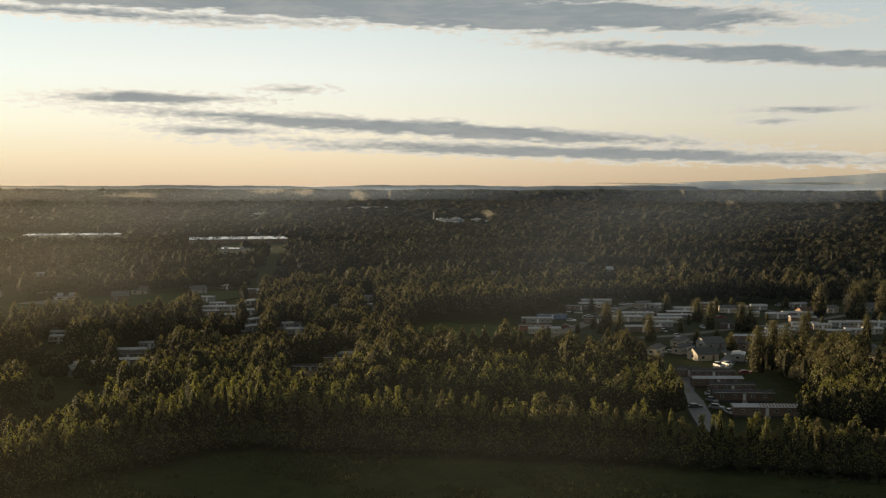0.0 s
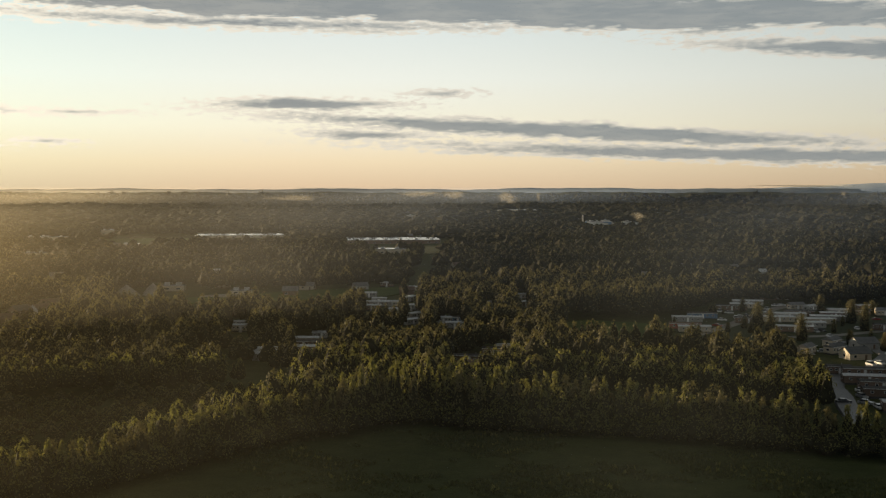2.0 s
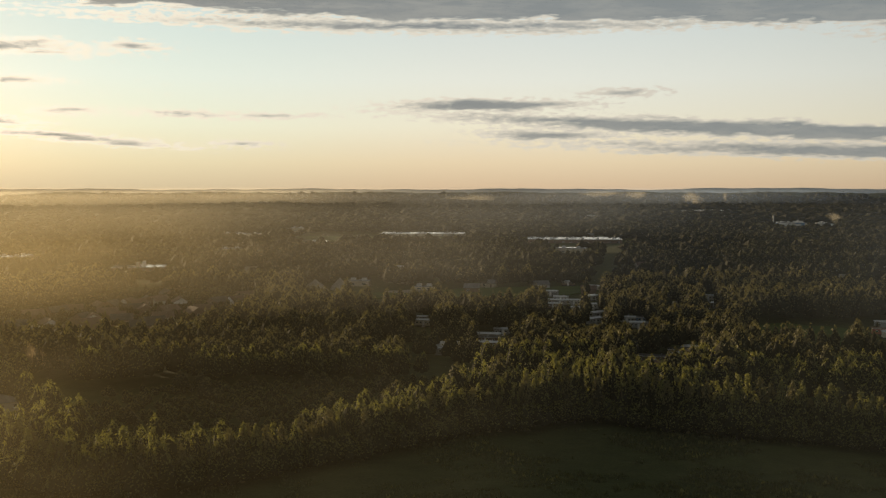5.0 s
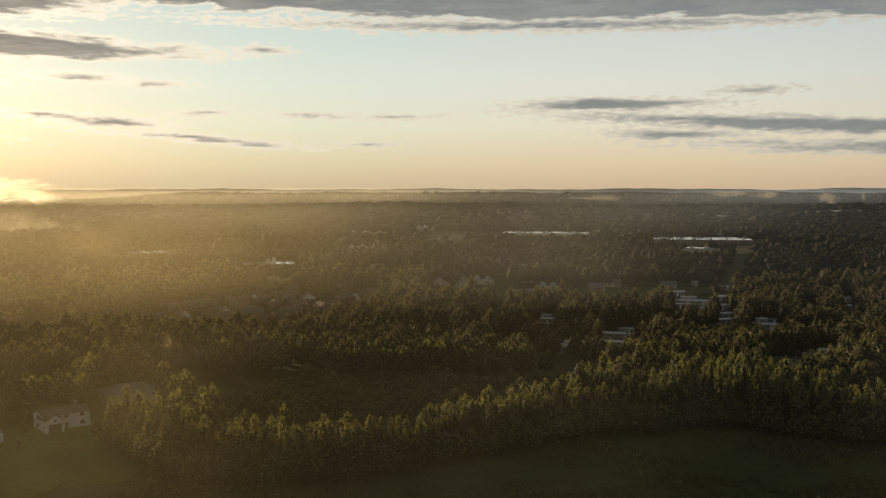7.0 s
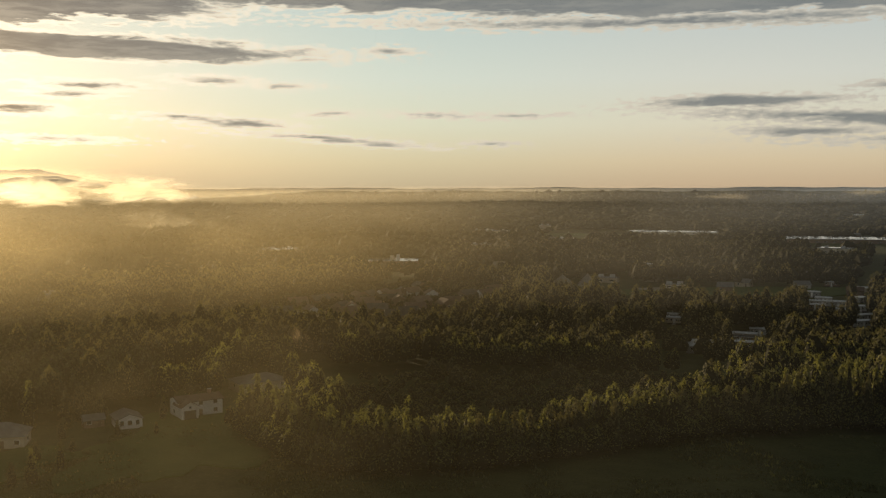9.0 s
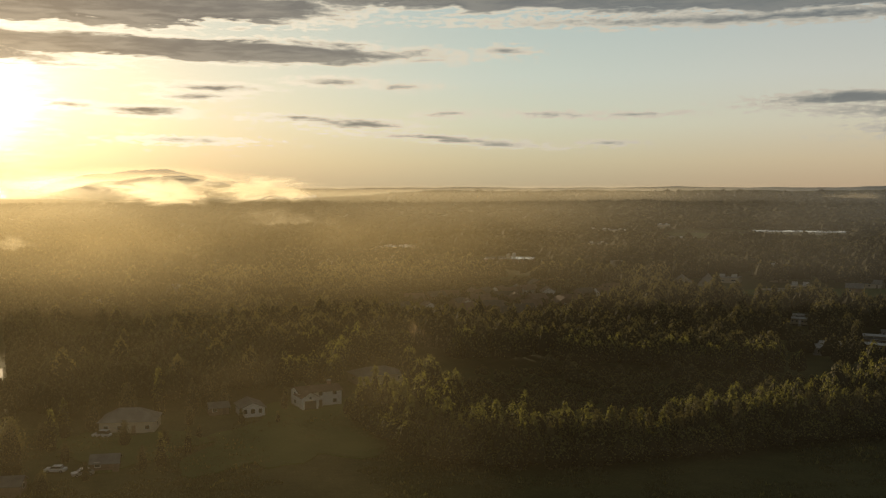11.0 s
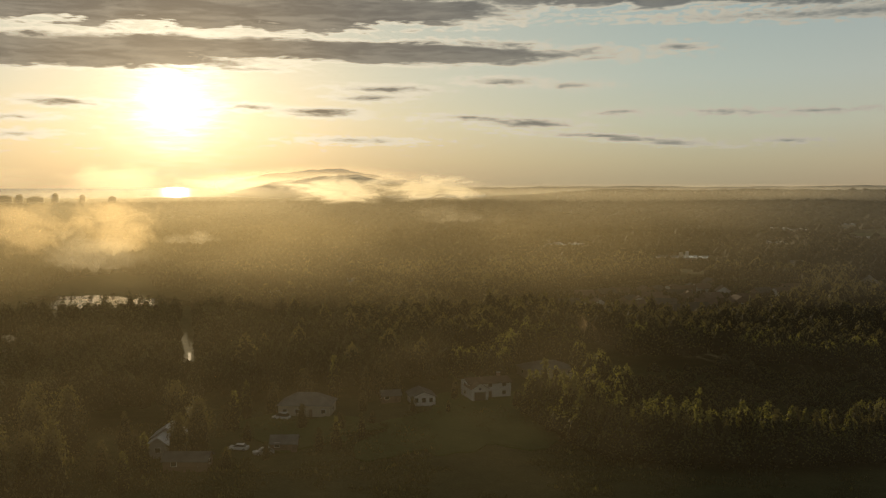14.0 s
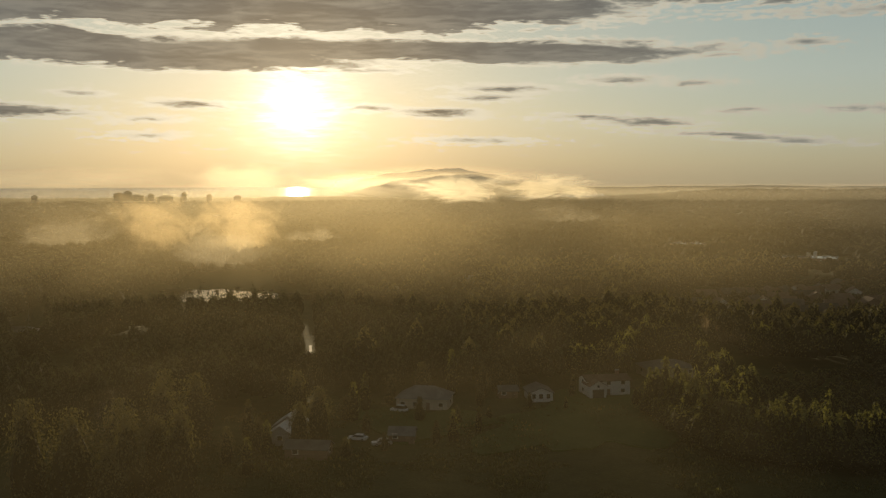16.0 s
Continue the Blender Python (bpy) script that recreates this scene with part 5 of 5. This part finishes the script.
flat_patch("ground_garden", blob(-206, 112, 17, 15, 20, 5.0, 50, 2.2), 0.36, LAWN, "green garden lawn beside the bungalow", "lawn")
flat_patch("water_pond", blob(-497, 186, 44, 26, 35, 7.0, 70, 2.2), 0.3, POND, "shining pond behind spruce tops", "pond")

reed_rng = np.random.default_rng(91)
ra, rr = reed_rng.uniform(0, 6.2832, 26), np.sqrt(reed_rng.uniform(0.05, 1.0, 26))
stand("reed_clumps", "dark reed and willow clumps standing in the pond", reed_rng, -497 + 36 * rr * np.cos(ra), 186 + 28 * rr * np.sin(ra), FINE_CROWNS, NEEDLE, lambda x, y: 1.7 + 0 * x, 2.4)
x, y = scatter(reed_rng, 425, 468, 58, 76, 7.5)
stand("spruce_wood", "row of dark spruce tops before the pond", reed_rng, x, y, SPIRES, NEEDLE, lambda x, y: 6.6 + 0 * x, 0.8)
flat_patch("ground_drive", blob(-426, 72, 15, 5, 10, 2.0), 0.4, WET, "wet parking lot shining between dark trees", "yard")


def street_lamp(x, y, turn):
    root = tagged(new("street_lamp"), "tall steel street lamp beside the wet lot", "street lamp")
    part("pole", tube(bmesh.new(), (0, 0, -0.2), (0, 0, 8.6), 0.11, 0.07, 8), STEEL, root)
    part("arm", tube(bmesh.new(), (0, 0, 8.5), (1.7, 0, 8.9), 0.05, 0.04, 6), STEEL, root)
    head = part("lamp_head", box(bmesh.new(), 1.5, 2.3, -0.16, 0.16, 8.84, 8.98, 0.03), STEEL, root)
    part("lens", box(bmesh.new(), 1.6, 2.2, -0.12, 0.12, 8.80, 8.838), LAMP, head)
    root.matrix_basis = pose(x, y, 0, 0, 0, turn)


street_lamp(-446, 78, 200)


# ---------------------------------------------------------------- far buildings on the plain
def flat_building(name, a, b, depth, height, wall, top, label, category, shops=5, units=2):
    """A long flat-roofed building whose front runs from a to b."""
    (ax, ay), (bx, by) = a, b
    length, turn = math.hypot(bx - ax, by - ay), math.degrees(math.atan2(by - ay, bx - ax))
    root = tagged(new(name), label, category)
    root.matrix_basis = pose((ax + bx) / 2, (ay + by) / 2, 0, 0, 0, turn)
    l = length / 2
    part("wall", box(bmesh.new(), -l, l, 0, depth, -0.3, height), wall, root)
    roof = part("roof", box(bmesh.new(), -l - 0.3, l + 0.3, -0.3, depth + 0.3, height, height + 0.45), top, root)
    for i in range(units):
        q = -l + length * (i + 0.5) / units
        part("roof_unit", box(bmesh.new(), q - 1.6, q + 1.6, depth * 0.3, depth * 0.3 + 2.4, height + 0.45, height + 1.9, 0.05), STEEL, roof)
    for i in range(shops):
        q = -l + length * (i + 0.5) / shops
        window(root, q, 0, 0.9, min(3.0, length / shops * 0.4), 1.1, "-y")
    return root


flat_building("store", (-275.2, 1096.0), (-172.4, 1121.0), 55.0, 4.2, BROWN, SHINY_ROOF, "very long store with a bright flat roof", "store", 12, 6)
flat_building("warehouse", (-499.2, 1200.4), (-391.8, 1226.9), 42.0, 3.0, BEIGE, SHINY_ROOF, "long low warehouse with a pale roof", "warehouse", 10, 3)
school = flat_building("school", (-473.6, 611.5), (-441.1, 630.7), 24.0, 3.2, BROWN, SHINY_ROOF, "school with a bright flat roof and two stair towers", "school", 9, 1)
part("tower", box(bmesh.new(), -2.2, 0.6, 4.0, 7.0, 3.6, 7.2, 0.05), BEIGE, school)
part("tower", box(bmesh.new(), 2.6, 5.0, 4.0, 7.0, 3.6, 8.0, 0.05), WHITE, school)
for a, b, depth, height in HALLS:
    flat_building("hall", a, b, depth, height * 0.8, BEIGE, SHINY_ROOF, "pale flat-roofed commercial hall among the far woods", "hall", 2, 2)
hall_rng = random.Random(8)
for i in range(16):
    x, y = -15 + hall_rng.uniform(0, 72), 1640 + hall_rng.uniform(0, 70)
    flat_building("workshop", (x, y), (x + hall_rng.uniform(10, 22), y + hall_rng.uniform(-2, 3)), hall_rng.uniform(8, 14), hall_rng.uniform(4, 9), (BLUE, WHITE, BEIGE, WHITE)[i % 4], (PALE_ROOF, GREY_ROOF)[i % 2], "small workshop in a cluster of works buildings", "workshop", 3, 1)
far_models = [house(9.0, 7.0, 3.2, 2.2, wall, top, label, "house", group="far houses") for wall, top, label in ((BROWN, GREY_ROOF, "far brown house with a grey roof"), (BEIGE, BROWN_ROOF, "far tan house with a brown roof"), (WHITE, GREY_ROOF, "far white house with a grey roof"))]
for i, (x, y, turn) in enumerate(FAR_COTTAGES):
    t = far_models[i % 3] if i < 3 else copy_thing(far_models[i % 3], Matrix())
    t.matrix_basis = pose(x, y, 0, 0, 0, turn)
stack = tagged(new("chimney_stack"), "slim pale works chimney above the workshops", "chimney")
stack.matrix_basis = pose(-15.5, 1700, 0)
part("shaft", tube(bmesh.new(), (0, 0, -0.5), (0, 0, 17.0), 1.5, 1.0, 12), CONCRETE, stack)
part("rim", tube(bmesh.new(), (0, 0, 17.0), (0, 0, 17.8), 1.25, 1.25, 12), STEEL, stack)


def pile(x, y, r, h, seed):
    rng = random.Random(seed)
    bm = bmesh.new()
    top = bm.verts.new((0, 0, h))
    rings = []
    for k in range(1, 5):
        rings.append([bm.verts.new((r * k / 4 * math.cos(6.2832 * i / 14) * rng.uniform(0.9, 1.1), r * k / 4 * math.sin(6.2832 * i / 14) * rng.uniform(0.9, 1.1), h * (1 - k / 4) + rng.uniform(-0.15, 0.15) - (0.4 if k == 4 else 0))) for i in range(14)])
    for i in range(14):
        bm.faces.new((top, rings[0][i], rings[0][(i + 1) % 14]))
        for a, b in zip(rings, rings[1:]):
            bm.faces.new((a[i], b[i], b[(i + 1) % 14], a[(i + 1) % 14]))
    ob = part("gravel_pile", bm, GRAVEL)
    ob.location = (x, y, 0)
    return tagged(ob, "tall heap of pale gravel in a yard", "gravel pile")


pile(-273.9, 541.1, 9.0, 7.0, 1)
pile(-261.7, 550.9, 7.0, 7.5, 2)

# the town on the shore
for bearing, wide, tall in ((72.75, 26, 13), (72.3, 20, 17), (71.8, 30, 9), (71.1, 16, 11), (70.3, 34, 7), (69.35, 14, 14), (68.0, 13, 10), (77.0, 14, 8), (66.5, 18, 6)):
    r, wide, tall = 3240, wide * 1.25, tall * 1.35
    tower = tagged(new("office_tower"), "hazy office tower of the distant town", "tower", "towers of the town")
    tower.matrix_basis = pose(-5 - r * math.sin(radians(bearing)), -20 + r * math.cos(radians(bearing)), 14, 0, 0, bearing)
    part("wall", box(bmesh.new(), -wide / 2, wide / 2, -8, 8, -14, tall + 6, 0.3), CONCRETE, tower)
    part("roof", box(bmesh.new(), -wide / 4, wide / 4, -4, 4, tall + 6, tall + 9), GREY_ROOF, tower)
    for i in range(int((tall + 4) / 3)):
        part("window_band", box(bmesh.new(), -wide / 2 + 0.8, wide / 2 - 0.8, -8.25, -8.0, 1.6 + 3 * i, 3.2 + 3 * i), GLASS, tower)


# ---------------------------------------------------------------- evening mist and haze sheets
def droplets(nt, density, tint):
    """Mixes clear air with droplets that scatter the light on, most of it forwards."""
    clear = nt.nodes.new("ShaderNodeBsdfTransparent")
    soft = nt.nodes.new("ShaderNodeBsdfTranslucent")
    ahead = nt.nodes.new("ShaderNodeBsdfRefraction")
    ahead.inputs["Roughness"].default_value, ahead.inputs["IOR"].default_value = 0.75, 1.25
    for s in (soft.inputs[0], ahead.inputs["Color"]):
        if isinstance(tint, bpy.types.NodeSocket):
            nt.links.new(tint, s)
        else:
            s.default_value = (*tint, 1)
    both = nt.nodes.new("ShaderNodeMixShader")
    both.inputs[0].default_value = FORWARD
    nt.links.new(soft.outputs[0], both.inputs[1])
    nt.links.new(ahead.outputs[0], both.inputs[2])
    mx = nt.nodes.new("ShaderNodeMixShader")
    nt.links.new(density, mx.inputs[0])
    nt.links.new(clear.outputs[0], mx.inputs[1])
    nt.links.new(both.outputs[0], mx.inputs[2])
    nt.links.new(mx.outputs[0], nt.nodes["Material Output"].inputs[0])


FORWARD = 0.05


def chain(nt, op, a, b):
    n = nt.nodes.new("ShaderNodeMath")
    n.operation = op
    for s, v in zip(n.inputs, (a, b)):
        if isinstance(v, bpy.types.NodeSocket):
            nt.links.new(v, s)
        else:
            s.default_value = v
    return n.outputs[0]


def smooth(nt, v, a, b, c=0.0, d=1.0):
    n = nt.nodes.new("ShaderNodeMapRange")
    n.interpolation_type = "SMOOTHSTEP"
    nt.links.new(v, n.inputs[0])
    for i, q in enumerate((a, b, c, d)):
        n.inputs[i + 1].default_value = q
    return n.outputs[0]


def haze_sheet_material(dist, density, thin, foot, top, start, tint):
    """Haze that thickens towards the sun's bearing and thins out upwards and at its foot."""
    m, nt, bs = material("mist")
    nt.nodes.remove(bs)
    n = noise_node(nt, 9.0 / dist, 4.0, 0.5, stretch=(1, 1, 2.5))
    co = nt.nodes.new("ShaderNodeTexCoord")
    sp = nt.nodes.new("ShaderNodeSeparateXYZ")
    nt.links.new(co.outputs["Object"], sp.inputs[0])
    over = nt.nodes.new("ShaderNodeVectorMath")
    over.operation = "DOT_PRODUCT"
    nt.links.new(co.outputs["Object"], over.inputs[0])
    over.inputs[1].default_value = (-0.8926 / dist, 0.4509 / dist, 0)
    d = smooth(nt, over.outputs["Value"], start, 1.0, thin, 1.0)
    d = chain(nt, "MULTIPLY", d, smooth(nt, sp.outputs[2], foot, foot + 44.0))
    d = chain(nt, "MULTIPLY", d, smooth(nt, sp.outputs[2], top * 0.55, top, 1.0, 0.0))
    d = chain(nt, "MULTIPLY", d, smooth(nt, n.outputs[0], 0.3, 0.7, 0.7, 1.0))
    # scattered light put into the tint: golden towards the sun, bluish away from it
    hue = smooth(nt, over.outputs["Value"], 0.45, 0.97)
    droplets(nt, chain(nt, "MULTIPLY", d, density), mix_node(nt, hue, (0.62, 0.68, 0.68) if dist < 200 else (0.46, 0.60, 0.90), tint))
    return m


def haze_sheet(dist, a0, a1, top, density, thin, foot, start=0.55):
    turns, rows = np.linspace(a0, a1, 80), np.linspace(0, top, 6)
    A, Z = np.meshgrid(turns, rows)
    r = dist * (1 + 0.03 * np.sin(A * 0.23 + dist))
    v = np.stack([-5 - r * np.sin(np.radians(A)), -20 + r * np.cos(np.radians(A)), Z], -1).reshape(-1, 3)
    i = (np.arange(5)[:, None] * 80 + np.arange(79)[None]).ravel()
    ob = new("haze_sheet", raw_mesh("haze_sheet", v, np.stack([i, i + 1, i + 81, i + 80], -1), haze_sheet_material(dist, density, thin, foot, top, start, (0.97, 0.81, 0.49) if dist < 800 else (0.95, 0.87, 0.68)), True))
    return tagged(ob, "thin haze sheet over the woods, denser and more golden sunwards", "mist", kind="stuff")


# the first sheet stands in for lens glare, the rest for mist and aerial haze
haze_sheet(105, -36, 94, 95, 0.050, 0.27, 0, 0.72)
haze_sheet(420, -36, 94, 66, 0.18, 0.18, 1, 0.6)
haze_sheet(1100, -36, 94, 64, 0.12, 0.5, 2, 0.5)
haze_sheet(3300, -36, 94, 66, 0.26, 0.5, -6, 0.7)
haze_sheet(4250, -42, 53, 70, 0.26, 0.9, -40, 0.6)


def wisp_material(name, density, grain, tint=(1.0, 0.93, 0.78)):
    m, nt, bs = material(name)
    nt.nodes.remove(bs)
    co = nt.nodes.new("ShaderNodeTexCoord")
    oi = nt.nodes.new("ShaderNodeObjectInfo")
    shift = nt.nodes.new("ShaderNodeVectorMath")
    shift.operation = "MULTIPLY_ADD"
    nt.links.new(oi.outputs["Random"], shift.inputs[0])
    shift.inputs[1].default_value = (31.0, 17.0, 23.0)
    nt.links.new(co.outputs["Object"], shift.inputs[2])
    n = nt.nodes.new("ShaderNodeTexNoise")
    nt.links.new(shift.outputs[0], n.inputs["Vector"])
    n.inputs["Scale"].default_value, n.inputs["Detail"].default_value, n.inputs["Roughness"].default_value, n.inputs["Distortion"].default_value = grain, 7.0, 0.6, 0.6
    ln = nt.nodes.new("ShaderNodeVectorMath")
    ln.operation = "LENGTH"
    nt.links.new(co.outputs["Object"], ln.inputs[0])
    d = smooth(nt, ln.outputs["Value"], 0.1, 1.0, 1.0, 0.0)
    d = smooth(nt, chain(nt, "ADD", d, chain(nt, "MULTIPLY", chain(nt, "SUBTRACT", n.outputs[0], 0.5), 2.0)), 0.2, 1.1)
    droplets(nt, chain(nt, "MULTIPLY", d, density), tint)
    return m


WISP_THIN, WISP_DENSE = wisp_material("thin_wisp", 0.18, 1.9), wisp_material("dense_wisp", 0.66, 2.6)
WISP_FAINT = wisp_material("faint_wisp", 0.13, 2.2)
# golden evening light is put into this tint of the pond's mist
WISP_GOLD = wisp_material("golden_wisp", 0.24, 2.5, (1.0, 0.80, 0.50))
# added veil that pales the mountain, standing in for aerial haze
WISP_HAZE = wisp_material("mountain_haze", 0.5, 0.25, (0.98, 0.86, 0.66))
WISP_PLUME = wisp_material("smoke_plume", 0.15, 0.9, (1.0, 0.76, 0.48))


def sheet_mesh(mat, bow):
    """A bowed round veil, one unit wide either way."""
    R, A = np.meshgrid(np.linspace(0.0, 1, 7), np.linspace(0, 6.2832, 25)[:-1], indexing="ij")
    X, Z = R * np.cos(A), R * np.sin(A)
    v = np.stack([X, bow * (X ** 2 + 0.5 * Z ** 2) + 0.12 * np.sin(3 * X + 2 * Z), Z], -1).reshape(-1, 3)
    f = [[i * 24 + j, i * 24 + (j + 1) % 24, (i + 1) * 24 + (j + 1) % 24, (i + 1) * 24 + j] for i in range(6) for j in range(24)]
    return raw_mesh("mist_wisp", v, f, mat, True)


VEILS = {"thin": sheet_mesh(WISP_THIN, 0.25), "dense": sheet_mesh(WISP_DENSE, 0.2), "faint": sheet_mesh(WISP_FAINT, 0.25), "gold": sheet_mesh(WISP_GOLD, 0.25), "plume": sheet_mesh(WISP_PLUME, 0.25), "haze": sheet_mesh(WISP_HAZE, 0.05)}


def wisp(bearing, dist, z, wide, high, kind, lean=0.0):
    """A drifting veil of mist, smoke and haze."""
    ob = tagged(new("mist_wisp", VEILS[kind]), "drifting veil of mist, smoke and haze", "mist", kind="stuff")
    ob.matrix_basis = pose(-5 - dist * math.sin(radians(bearing)), -20 + dist * math.cos(radians(bearing)), z, 0, lean, bearing) @ Matrix.Diagonal((wide, wide * 0.4, high, 1))


for row in (
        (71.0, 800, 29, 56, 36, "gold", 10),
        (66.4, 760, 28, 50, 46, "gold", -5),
        (67.2, 640, 17, 46, 24, "faint", 5),
        (62.2, 900, 2, 55, 30, "faint", 0),
        (75.4, 900, 15, 60, 30, "faint", 0),
        (66.2, 2600, 73, 218, 65, "thin", 0),
        (75.9, 3000, 83, 436, 60, "thin", 0),
        (59.8, 2750, 58, 230, 52, "thin", 0),
        (54.2, 2750, 54, 290, 66, "dense", 0),
        (49.0, 2750, 52, 250, 56, "dense", 0),
        (50.4, 2750, 48, 130, 40, "thin", 0),
        (55.2, 4400, 66, 760, 120, "haze", 0),
        (40.2, 332, 9, 4.5, 13, "plume", -32),
        (73.3, 235, 5, 10, 8, "faint", 10),
        (39.2, 340, 6, 9, 7, "plume", -10),
        (47.5, 1400, -1, 102, 47, "faint", 0),
        (4.6, 2700, 37, 42, 23, "faint", 10),
        (2.9, 2700, 40, 8, 20, "faint", 0),
        (-2.7, 1750, 15, 18, 11, "faint", 20),
        (-13.3, 3000, 48, 15, 12, "faint", 0),
        (-15.8, 2300, 28, 18, 13, "faint", 0),
        (-17.1, 3200, 49, 18, 11, "faint", 0),
        (-23.2, 2500, 50, 22, 25, "thin", 5),
        (9.6, 3250, 43, 109, 16, "faint", 0),
        (16.6, 3200, 31, 143, 14, "faint", 0),
        (7.7, 3000, 42, 57, 18, "faint", 0),
        (-21.2, 2500, 17, 14, 14, "faint", 0), (-11, 4250, 69, 330, 7, "dense", 0), (-20, 4250, 71, 360, 8, "dense", 0)):
    wisp(*row)
